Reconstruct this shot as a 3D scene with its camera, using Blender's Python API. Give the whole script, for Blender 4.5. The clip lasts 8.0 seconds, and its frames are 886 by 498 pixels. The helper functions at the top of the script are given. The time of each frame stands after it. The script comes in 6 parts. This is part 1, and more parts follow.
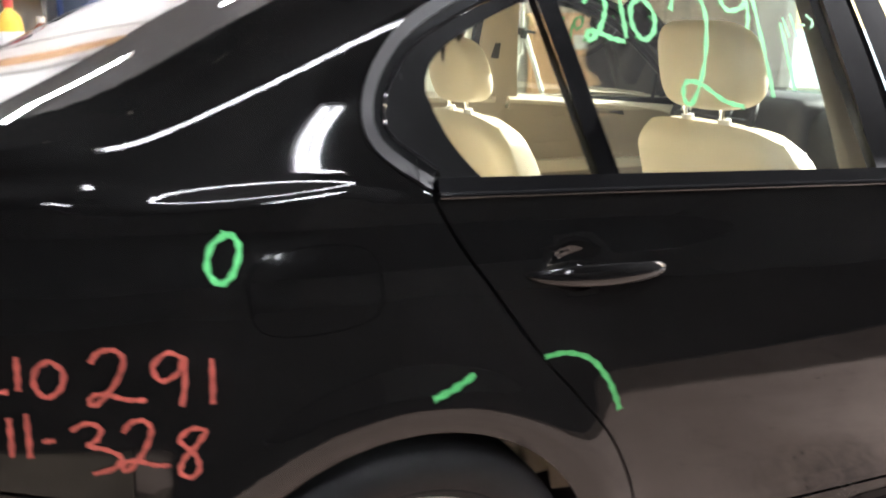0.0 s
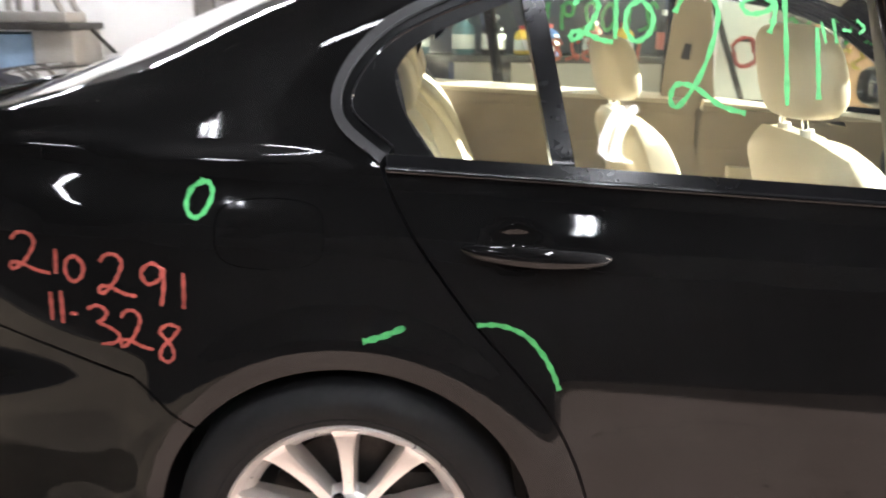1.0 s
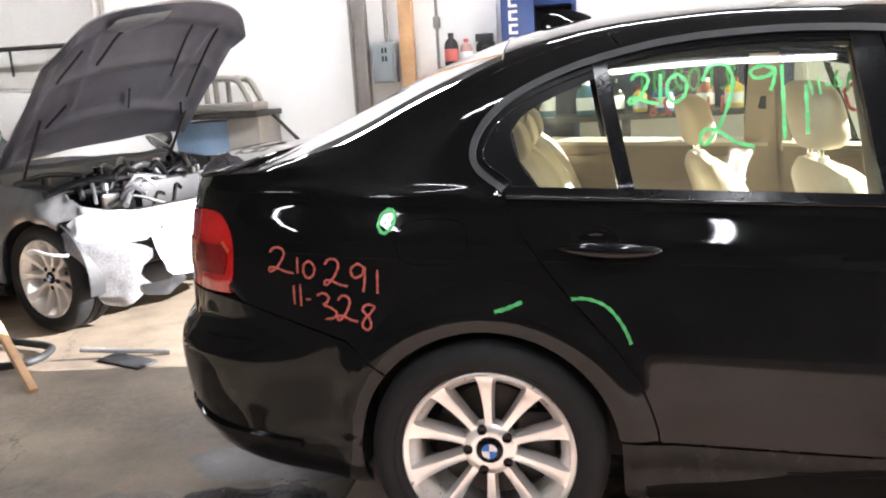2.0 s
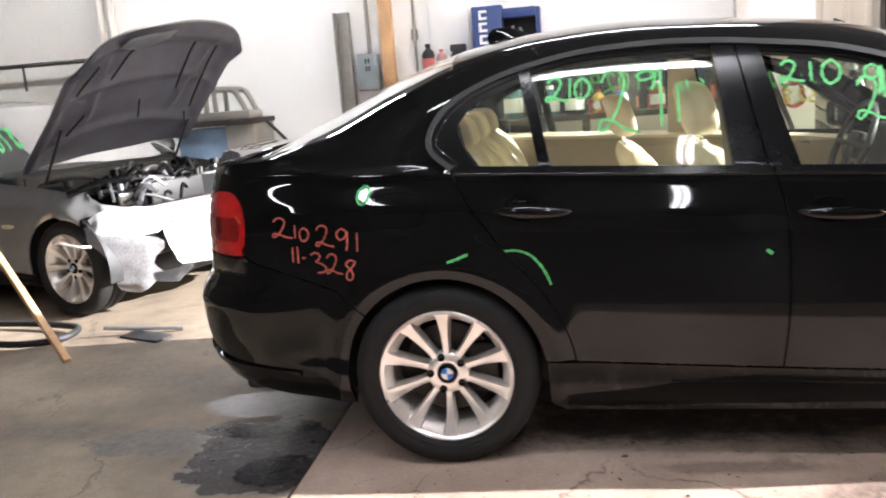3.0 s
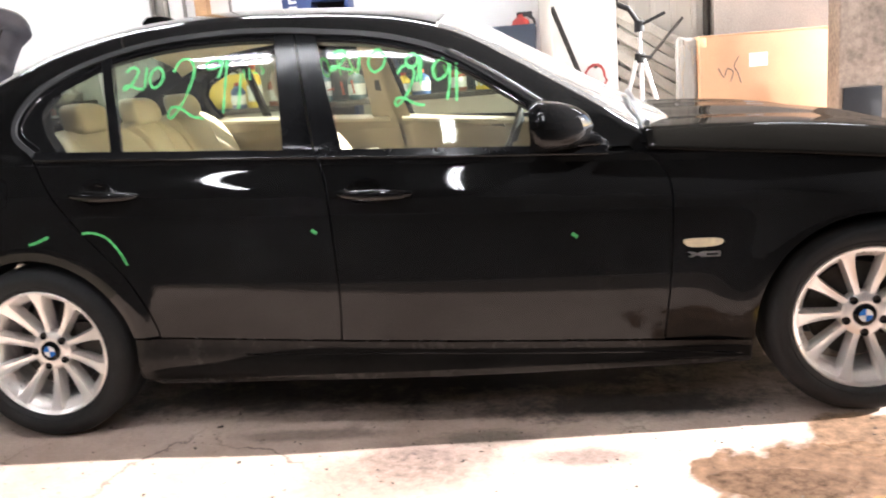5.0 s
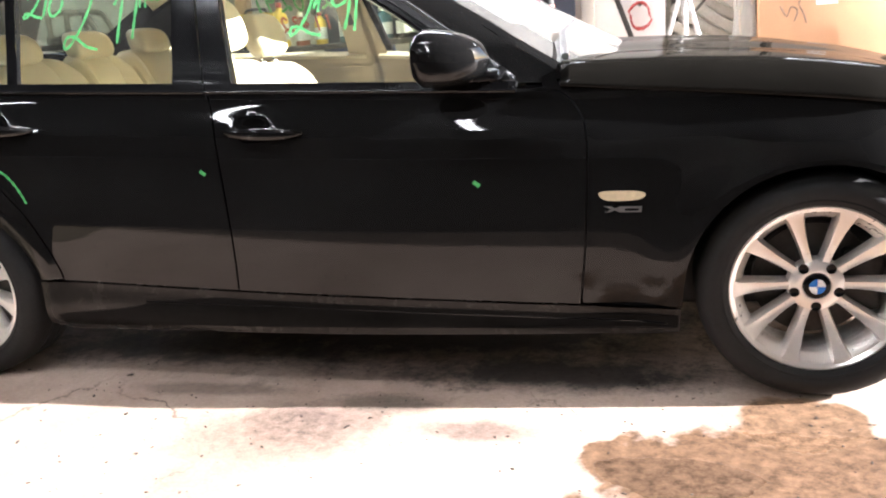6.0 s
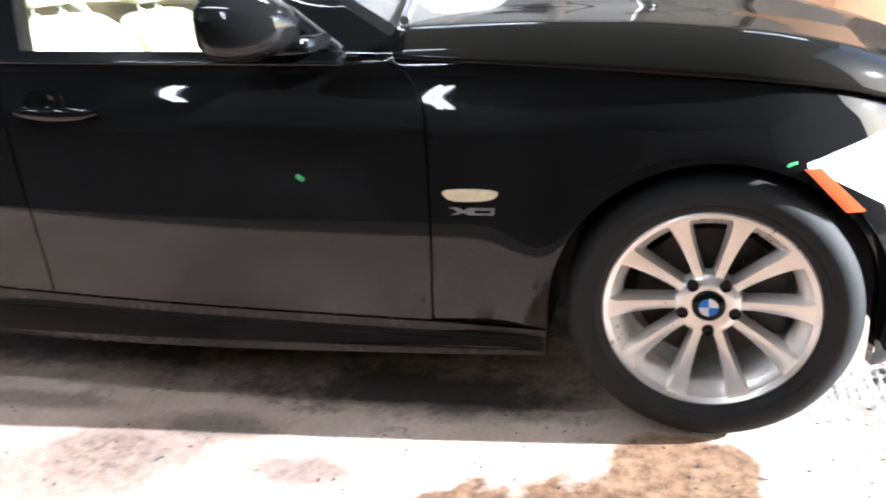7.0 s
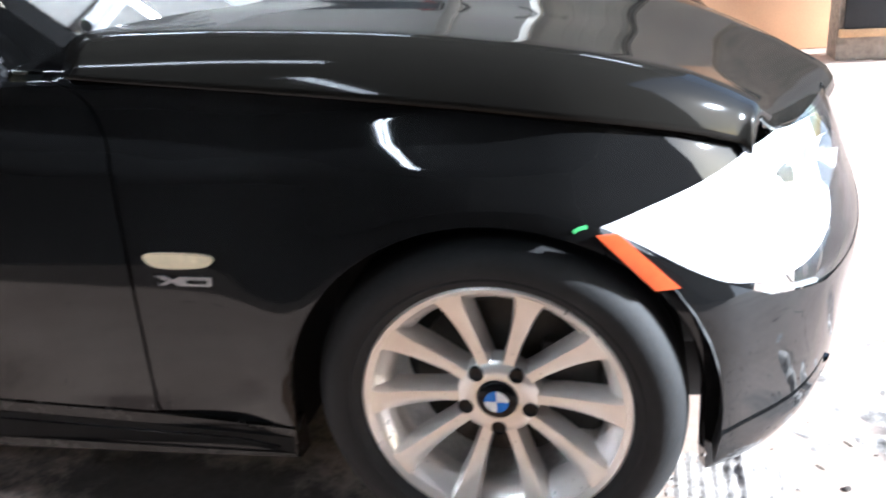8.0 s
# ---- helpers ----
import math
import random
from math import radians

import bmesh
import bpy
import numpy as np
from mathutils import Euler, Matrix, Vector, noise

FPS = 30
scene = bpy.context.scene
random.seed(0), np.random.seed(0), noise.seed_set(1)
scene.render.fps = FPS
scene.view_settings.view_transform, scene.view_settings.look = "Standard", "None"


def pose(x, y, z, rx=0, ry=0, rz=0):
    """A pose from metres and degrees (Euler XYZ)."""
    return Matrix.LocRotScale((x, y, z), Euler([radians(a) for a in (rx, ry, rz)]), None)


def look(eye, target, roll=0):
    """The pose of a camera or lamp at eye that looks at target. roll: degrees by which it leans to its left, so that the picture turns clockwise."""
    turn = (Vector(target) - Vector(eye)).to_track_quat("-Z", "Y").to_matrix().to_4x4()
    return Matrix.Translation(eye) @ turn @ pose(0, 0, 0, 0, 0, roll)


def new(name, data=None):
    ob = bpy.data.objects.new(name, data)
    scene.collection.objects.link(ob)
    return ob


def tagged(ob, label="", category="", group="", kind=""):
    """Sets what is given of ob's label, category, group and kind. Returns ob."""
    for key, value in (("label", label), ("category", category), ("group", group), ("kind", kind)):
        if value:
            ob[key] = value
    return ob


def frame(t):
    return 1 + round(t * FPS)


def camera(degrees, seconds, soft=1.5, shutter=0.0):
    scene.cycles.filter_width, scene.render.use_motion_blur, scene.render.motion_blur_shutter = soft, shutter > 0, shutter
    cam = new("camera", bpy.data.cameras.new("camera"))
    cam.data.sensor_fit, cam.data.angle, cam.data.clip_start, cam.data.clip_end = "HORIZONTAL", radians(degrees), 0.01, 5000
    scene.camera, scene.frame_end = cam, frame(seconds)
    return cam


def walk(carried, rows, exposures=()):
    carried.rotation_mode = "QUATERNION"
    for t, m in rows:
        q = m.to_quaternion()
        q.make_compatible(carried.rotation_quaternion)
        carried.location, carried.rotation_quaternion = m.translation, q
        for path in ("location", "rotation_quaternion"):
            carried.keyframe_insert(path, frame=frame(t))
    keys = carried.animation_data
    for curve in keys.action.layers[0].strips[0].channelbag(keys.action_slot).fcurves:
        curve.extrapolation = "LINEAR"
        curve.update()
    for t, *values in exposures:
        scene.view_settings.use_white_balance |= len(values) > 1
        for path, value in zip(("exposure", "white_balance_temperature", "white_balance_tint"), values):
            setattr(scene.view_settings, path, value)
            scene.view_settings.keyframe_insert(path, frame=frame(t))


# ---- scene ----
cam = camera(56.2, 8.0, soft=1.9, shutter=0.35)
PATH = [
    (0, (-0.403, -0.987, 1.238), (0.41, 0.759, 0.698), -0.2),
    (0.5, (-0.04, -1.174, 1.258), (0.422, 0.668, 0.63), 1.3),
    (1, (0.164, -1.293, 1.243), (0.172, 0.63, 0.695), 0.6),
    (1.5, (0.249, -1.637, 1.261), (0.01, 0.303, 0.837), -2.7),
    (1.7, (0.238, -1.779, 1.278), (-0.059, 0.16, 0.885), -3.3),
    (2.8, (0.421, -2.509, 1.284), (0.06, -0.583, 0.883), -3.7),
    (3, (0.456, -2.611, 1.269), (0.138, -0.673, 0.891), -4.6),
    (3.5, (0.725, -2.684, 1.3), (0.444, -0.755, 0.853), -4.9),
    (4, (1.057, -2.662, 1.244), (0.819, -0.723, 0.813), -4.9),
    (4.5, (1.438, -2.643, 1.229), (1.203, -0.701, 0.811), -5.5),
    (5, (1.775, -2.58, 1.192), (1.526, -0.643, 0.763), -4.8),
    (5.2, (1.881, -2.5, 1.164), (1.624, -0.567, 0.718), -4.7),
    (6.5, (2.563, -2.012, 1.073), (1.972, -0.198, 0.474), -5.3),
    (7, (2.695, -1.691, 1.121), (2.148, 0.104, 0.428), -5.2),
    (7.5, (2.817, -1.393, 1.127), (2.337, 0.393, 0.365), -4.9),
    (8, (2.989, -1.128, 1.103), (2.534, 0.664, 0.34), -4.7),
]
EXPOSURES = [(0, 2.73, 5950, 14), (1.6, 2.71, 5950, 14), (2.8, 2.38, 6050, 14), (4, 2.50, 6050, 14), (5, 2.66, 6050, 14), (6.2, 2.68, 6000, 13), (7.0, 2.75, 5450, 9), (7.5, 2.97, 5300, 7), (8, 2.46, 5250, 7)]
walk(cam, [(t, look(eye, target, roll)) for t, eye, target, roll in PATH], EXPOSURES)

# ---- light ----
SUN_ELEV = radians(20)
world = bpy.data.worlds.new("world")
scene.world = world
world.use_nodes = True
wn = world.node_tree.nodes
sky = wn.new("ShaderNodeTexSky")
sky.sky_type, sky.sun_disc = "NISHITA", False
sky.sun_elevation, sky.sun_rotation = SUN_ELEV, radians(90)
wn["Background"].inputs[1].default_value = 0.12
world.node_tree.links.new(sky.outputs[0], wn["Background"].inputs[0])
sun = new("sun", bpy.data.lights.new("sun", "SUN"))
sun.data.energy, sun.data.angle, sun.data.color = 5.0, radians(0.53), (1.0, 0.96, 0.9)
sun.matrix_world = look((10, 0.87, 10 * math.tan(SUN_ELEV)), (0, 0, 0))


# ---- materials ----
def material(name, colour, rough=0.6, metal=0.0, coat=0.0, scale=8.0, vary=0.12, bump=0.0, fine=90.0, spec=0.5, uneven=0.06):
    """A surface with stains at one scale and grain at a finer one."""
    m = bpy.data.materials.new(name)
    m.use_nodes = True
    nt = m.node_tree
    n, l = nt.nodes, nt.links
    p = n["Principled BSDF"]
    tc = n.new("ShaderNodeTexCoord")
    big, small = n.new("ShaderNodeTexNoise"), n.new("ShaderNodeTexNoise")
    big.inputs["Scale"].default_value, big.inputs["Detail"].default_value = scale, 5
    small.inputs["Scale"].default_value, small.inputs["Detail"].default_value = fine, 3
    mix = n.new("ShaderNodeMath")
    mix.operation = "MULTIPLY_ADD"
    mix.inputs[1].default_value = 0.6
    l.new(tc.outputs["Object"], big.inputs["Vector"])
    l.new(tc.outputs["Object"], small.inputs["Vector"])
    l.new(big.outputs[0], mix.inputs[0])
    half = n.new("ShaderNodeMath")
    half.operation = "MULTIPLY"
    half.inputs[1].default_value = 0.4
    l.new(small.outputs[0], half.inputs[0])
    l.new(half.outputs[0], mix.inputs[2])
    ramp = n.new("ShaderNodeValToRGB")
    a, b = ramp.color_ramp.elements
    a.position, b.position = 0.3, 0.7
    a.color = (*[max(0, c * (1 - vary)) for c in colour], 1)
    b.color = (*[min(1, c * (1 + vary)) for c in colour], 1)
    l.new(mix.outputs[0], ramp.inputs[0])
    l.new(ramp.outputs[0], p.inputs["Base Color"])
    p.inputs["Metallic"].default_value = metal
    p.inputs["Specular IOR Level"].default_value = spec
    rr = n.new("ShaderNodeMapRange")
    rr.inputs["To Min"].default_value, rr.inputs["To Max"].default_value = max(0.0, rough - uneven * (rough > 0.12)), rough + uneven * (rough > 0.12) + 0.01
    l.new(mix.outputs[0], rr.inputs["Value"])
    l.new(rr.outputs[0], p.inputs["Roughness"])
    if coat:
        p.inputs["Coat Weight"].default_value, p.inputs["Coat Roughness"].default_value = coat, 0.02
    if bump:
        bp = n.new("ShaderNodeBump")
        bp.inputs["Strength"].default_value, bp.inputs["Distance"].default_value = bump, 0.01
        l.new(mix.outputs[0], bp.inputs["Height"])
        l.new(bp.outputs[0], p.inputs["Normal"])
    return m


def glass_mat(name, tint, ior=1.5):
    m = bpy.data.materials.new(name)
    m.use_nodes = True
    n, l = m.node_tree.nodes, m.node_tree.links
    n.remove(n["Principled BSDF"])
    tr, gl, fr, mx = n.new("ShaderNodeBsdfTransparent"), n.new("ShaderNodeBsdfGlossy"), n.new("ShaderNodeFresnel"), n.new("ShaderNodeMixShader")
    tr.inputs[0].default_value = (*tint, 1)
    gl.inputs["Roughness"].default_value = 0.0
    fr.inputs[0].default_value = ior
    l.new(fr.outputs[0], mx.inputs[0])
    l.new(tr.outputs[0], mx.inputs[1])
    l.new(gl.outputs[0], mx.inputs[2])
    l.new(mx.outputs[0], n["Material Output"].inputs[0])
    return m


def dusty_glass(name, tint, film):
    """A pane with a thin film of dust that scatters the light."""
    m = glass_mat(name, tint)
    n, l = m.node_tree.nodes, m.node_tree.links
    clear = n["Material Output"].inputs[0].links[0].from_socket
    df, mx, tx, rng_ = n.new("ShaderNodeBsdfDiffuse"), n.new("ShaderNodeMixShader"), n.new("ShaderNodeTexNoise"), n.new("ShaderNodeMapRange")
    df.inputs[0].default_value = (0.7, 0.69, 0.66, 1)
    tx.inputs["Scale"].default_value, tx.inputs["Detail"].default_value = 5, 6
    rng_.inputs["To Min"].default_value, rng_.inputs["To Max"].default_value = film * 0.6, film * 1.4
    l.new(tx.outputs[0], rng_.inputs["Value"])
    l.new(rng_.outputs[0], mx.inputs[0])
    l.new(clear, mx.inputs[1])
    l.new(df.outputs[0], mx.inputs[2])
    l.new(mx.outputs[0], n["Material Output"].inputs[0])
    return m


def glow(name, colour, strength):
    m = bpy.data.materials.new(name)
    m.use_nodes = True
    p = m.node_tree.nodes["Principled BSDF"]
    p.inputs["Emission Color"].default_value, p.inputs["Emission Strength"].default_value = (*colour, 1), strength
    return m


PAINT = material("black_paint", (0.0065, 0.0064, 0.0064), 0.03, coat=0.0, scale=3, vary=0.2, spec=0.31)


def dusty_paint(name, dust_colour, lo, hi):
    """Black paint under an uneven veil of dust."""
    m = material(name, (0.008, 0.0075, 0.0068), 0.05, scale=2.2, vary=0.35, spec=0.24, fine=9)
    n, l = m.node_tree.nodes, m.node_tree.links
    dust, veil, patch, span_ = n.new("ShaderNodeBsdfDiffuse"), n.new("ShaderNodeMixShader"), n.new("ShaderNodeTexNoise"), n.new("ShaderNodeMapRange")
    dust.inputs[0].default_value = (*dust_colour, 1)
    patch.inputs["Scale"].default_value, patch.inputs["Detail"].default_value = 3.0, 8
    span_.inputs["To Min"].default_value, span_.inputs["To Max"].default_value = lo, hi
    l.new(patch.outputs[0], span_.inputs["Value"])
    l.new(span_.outputs[0], veil.inputs[0])
    l.new(n["Principled BSDF"].outputs[0], veil.inputs[1])
    l.new(dust.outputs[0], veil.inputs[2])
    l.new(veil.outputs[0], n["Material Output"].inputs[0])
    return m


DUSTY = dusty_paint("dusty_black_paint", (0.010, 0.009, 0.0075), 0.42, 0.68)
GREY_PAINT = material("grey_paint", (0.25, 0.25, 0.255), 0.3, metal=0.4, coat=1.0, scale=4, vary=0.15)
FRAME_BEAD = material("polished_grey_trim", (0.16, 0.16, 0.165), 0.22, metal=0.7, scale=12, vary=0.2)
GLOSS = material("gloss_black_trim", (0.006, 0.006, 0.0065), 0.05, scale=10, vary=0.2, spec=0.5)
TRIM = material("black_trim", (0.005, 0.005, 0.0055), 0.16, scale=10, vary=0.2, spec=0.2, uneven=0.02)
SEAL = material("rubber_seal", (0.0045, 0.0045, 0.0047), 0.28, scale=20, vary=0.2, spec=0.06, uneven=0.02)
TYRE = material("tyre_rubber", (0.011, 0.0108, 0.011), 0.72, scale=14, vary=0.35, bump=0.15, spec=0.3)
BARREL = material("alloy_inner", (0.78, 0.76, 0.73), 0.42, metal=0.4, scale=12, vary=0.3)
SILL = material("black_sill", (0.0055, 0.0053, 0.005), 0.34, scale=5, vary=0.4, spec=0.045, fine=40)
SKIRT = material("dusty_sill_paint", (0.014, 0.0125, 0.011), 0.26, scale=6, vary=0.5, spec=0.22, fine=40)
ALLOY = material("alloy", (0.88, 0.84, 0.80), 0.27, metal=0.64, scale=9, vary=0.04, fine=60, uneven=0.0)
MIRROR = material("mirror_glass", (0.45, 0.46, 0.47), 0.02, metal=1.0, scale=20, vary=0.03)
DARK_METAL = material("dark_metal", (0.05, 0.045, 0.04), 0.5, metal=0.6, scale=14, vary=0.4)
STEEL = material("steel", (0.35, 0.35, 0.36), 0.35, metal=0.9, scale=14, vary=0.2)
GLASS = dusty_glass("window_glass", (0.795, 0.86, 0.735), 0.042)
REAR_SCREEN = dusty_glass("rear_glass", (0.42, 0.47, 0.39), 0.05)
SCREEN = dusty_glass("screen_glass", (0.62, 0.69, 0.64), 0.12)
CLEAR = glass_mat("lamp_glass", (0.93, 0.94, 0.95))
LEATHER = material("beige_leather", (0.60, 0.525, 0.40), 0.42, scale=7, vary=0.1, bump=0.12, fine=160)
BEIGE = material("beige_plastic", (0.300, 0.246, 0.174), 0.55, scale=6, vary=0.08, bump=0.05)
CREAM = material("cream_headliner", (0.6, 0.54, 0.43), 0.85, scale=9, vary=0.06)
INNER = material("inner_black", (0.012, 0.012, 0.013), 0.6, scale=9, vary=0.3)
GREEN = material("green_marker", (0.10, 0.52, 0.16), 0.6, scale=50, vary=0.25)
RED = material("red_marker", (0.52, 0.11, 0.085), 0.65, scale=50, vary=0.3)
YELLOW = material("yellow_marker", (0.7, 0.55, 0.1), 0.65, scale=50, vary=0.3)
LENS_RED = material("red_lens", (0.55, 0.012, 0.012), 0.06, coat=1.0, scale=30, vary=0.25)
LENS_DARK = material("dark_red_lens", (0.25, 0.006, 0.006), 0.06, coat=1.0, scale=30, vary=0.25)
ORANGE = material("orange_reflector", (0.60, 0.085, 0.022), 0.3, scale=80, vary=0.15)
CLOUDY = material("clouded_lens", (0.72, 0.62, 0.42), 0.25, scale=60, vary=0.12)
CHROME = material("chrome", (0.8, 0.8, 0.82), 0.08, metal=1.0, scale=20, vary=0.05)
WHITE = material("white_plastic", (0.75, 0.75, 0.74), 0.4, scale=20, vary=0.05)
BLUE = material("blue_enamel", (0.02, 0.16, 0.55), 0.25, scale=20, vary=0.08)


# ---- building helpers ----
def curve(xs, ys):
    """A smooth monotone-keeping curve through the given values."""
    xs, ys = np.array(xs, float), np.array(ys, float)
    h, d = np.diff(xs), np.diff(ys) / np.diff(xs)
    m = np.concatenate([[d[0]], [0 if a * b <= 0 else 2 * a * b / (a + b) for a, b in zip(d, d[1:])], [d[-1]]])

    def f(x):
        if x <= xs[0]:
            return float(ys[0] + m[0] * (x - xs[0]))
        if x >= xs[-1]:
            return float(ys[-1] + m[-1] * (x - xs[-1]))
        i = min(int(np.searchsorted(xs, x, side="right")) - 1, len(h) - 1)
        t = (x - xs[i]) / h[i]
        return float((1 + 2 * t) * (1 - t) ** 2 * ys[i] + t * (1 - t) ** 2 * h[i] * m[i] + t * t * (3 - 2 * t) * ys[i + 1] + t * t * (t - 1) * h[i] * m[i + 1])
    return f


def table(f, lo, hi, step=0.0005, blur=0.0):
    """A quick look-up of f, with its kinks rounded over about blur metres."""
    n = int(round((hi - lo) / step))
    ys = np.array([f(lo + (hi - lo) * k / n) for k in range(n + 1)])
    if blur:
        w = int(3 * blur / step)
        g = np.exp(-0.5 * (np.arange(-w, w + 1) * step / blur) ** 2)
        ends = np.concatenate([ys[0] + (ys[1] - ys[0]) * np.arange(-w, 0), ys, ys[-1] + (ys[-1] - ys[-2]) * np.arange(1, w + 1)])
        ys = np.convolve(ends, g / g.sum(), "valid")
    vals = ys.tolist()
    k = n / (hi - lo)

    def look_up(x):
        p = (x - lo) * k
        i = int(p)
        if i < 0:
            i = 0
        elif i > n - 1:
            i = n - 1
        return vals[i] + (vals[i + 1] - vals[i]) * (p - i)
    return look_up


def spline(pts, n=6, closed=False):
    """Points along a Catmull-Rom curve through pts."""
    p = [np.array(q, float) for q in pts]
    out, k = [], len(p)
    for i in range(k if closed else k - 1):
        a = p[i - 1] if closed or i else 2 * p[0] - p[1]
        b, c = p[i], p[(i + 1) % k]
        d = p[(i + 2) % k] if closed or i + 2 < k else 2 * p[-1] - p[-2]
        for j in range(n):
            t = j / n
            out.append(tuple(0.5 * (2 * b + (c - a) * t + (2 * a - 5 * b + 4 * c - d) * t * t + (3 * b - a - 3 * c + d) * t ** 3)))
    if not closed:
        out.append(tuple(p[-1]))
    return out


def link(name, me, mat, parent=None, label=""):
    ob = new(name, me)
    if mat is not None and not me.materials:
        me.materials.append(mat)
    ob.parent = parent
    if label:
        tagged(ob, label)
    return ob


def part(name, bm, mat, parent=None, label="", smooth=True):
    me = bpy.data.meshes.new(name)
    bm.normal_update()
    bm.to_mesh(me)
    bm.free()
    if smooth:
        for p in me.polygons:
            p.use_smooth = True
        me.set_sharp_from_angle(angle=radians(38))
    return link(name, me, mat, parent, label)


def thing(name, label, category, m=None, group="", kind=""):
    ob = tagged(new(name), label, category, group, kind)
    if m is not None:
        ob.matrix_world = m
    return ob


def box(bm, lo, hi, bevel=0.0, m=None, seg=2):
    r = bmesh.ops.create_cube(bm, size=1)["verts"]
    s = [b - a for a, b in zip(lo, hi)]
    c = [(a + b) / 2 for a, b in zip(lo, hi)]
    bmesh.ops.transform(bm, verts=r, matrix=Matrix.Translation(c) @ Matrix.Diagonal((*s, 1)))
    if bevel:
        es = list({e for v in r for e in v.link_edges})
        g = bmesh.ops.bevel(bm, geom=es, offset=bevel, segments=seg, affect="EDGES", profile=0.5)
        r = list({v for f in g["faces"] for v in f.verts} | {v for v in r if v.is_valid})
    if m is not None:
        bmesh.ops.transform(bm, verts=r, matrix=m)
    return r


def rod(bm, a, b, r, n=10, r2=None):
    a, b = Vector(a), Vector(b)
    d = b - a
    v = bmesh.ops.create_cone(bm, segments=n, cap_ends=True, radius1=r, radius2=r if r2 is None else r2, depth=d.length)["verts"]
    bmesh.ops.transform(bm, verts=v, matrix=Matrix.Translation((a + b) / 2) @ d.to_track_quat("Z", "Y").to_matrix().to_4x4())
    return v


def tube(bm, pts, r, n=8):
    """A round tube along a polyline."""
    rings, pts = [], [Vector(p) for p in pts]
    for i, p in enumerate(pts):
        d = (pts[min(i + 1, len(pts) - 1)] - pts[max(i - 1, 0)]).normalized()
        q = d.to_track_quat("Z", "Y")
        rings.append([bm.verts.new(p + q @ Vector((r * math.cos(2 * math.pi * k / n), r * math.sin(2 * math.pi * k / n), 0))) for k in range(n)])
    for a, b in zip(rings, rings[1:]):
        for k in range(n):
            bm.faces.new((a[k], a[(k + 1) % n], b[(k + 1) % n], b[k]))
    bm.faces.new(rings[0][::-1])
    bm.faces.new(rings[-1])


def lathe(bm, prof, n=48, axis="y"):
    """Turns (radius, height) pairs round the axis."""
    rings = []
    for r, h in prof:
        ring = []
        for k in range(n):
            a = 2 * math.pi * k / n
            c, s = r * math.cos(a), r * math.sin(a)
            ring.append(bm.verts.new((c, h, s) if axis == "y" else (c, s, h)))
        rings.append(ring)
    for a, b in zip(rings, rings[1:]):
        for k in range(n):
            bm.faces.new((a[k], a[(k + 1) % n], b[(k + 1) % n], b[k]))
    bmesh.ops.recalc_face_normals(bm, faces=bm.faces[:])


def sheet(name, rows, mat, parent, label="", mirror=None, thick=0.0):
    """A smooth sheet through a grid of points."""
    bm = bmesh.new()
    vs = [[bm.verts.new((p[0], p[1] if mirror is None else 2 * mirror - p[1], p[2])) for p in r] for r in rows]
    for a, b in zip(vs, vs[1:]):
        for k in range(len(a) - 1):
            q = [a[k], a[k + 1], b[k + 1], b[k]]
            if (q[0].co - q[1].co).length < 1e-6 or (q[2].co - q[3].co).length < 1e-6:
                continue
            bm.faces.new(q if mirror is None else q[::-1])
    ob = part(name, bm, mat, parent, label)
    if thick:
        so = ob.modifiers.new("thickness", "SOLIDIFY")
        so.thickness, so.offset = thick, -1
    return ob


def clip(poly, axis, limit, keep_low):
    out = []
    for i, p in enumerate(poly):
        q = poly[(i + 1) % len(poly)]
        ip = p[axis] <= limit if keep_low else p[axis] >= limit
        iq = q[axis] <= limit if keep_low else q[axis] >= limit
        if ip:
            out.append(p)
        if ip != iq:
            t = (limit - p[axis]) / (q[axis] - p[axis])
            r = [p[0] + t * (q[0] - p[0]), p[1] + t * (q[1] - p[1])]
            r[axis] = limit
            out.append(tuple(r))
    return out


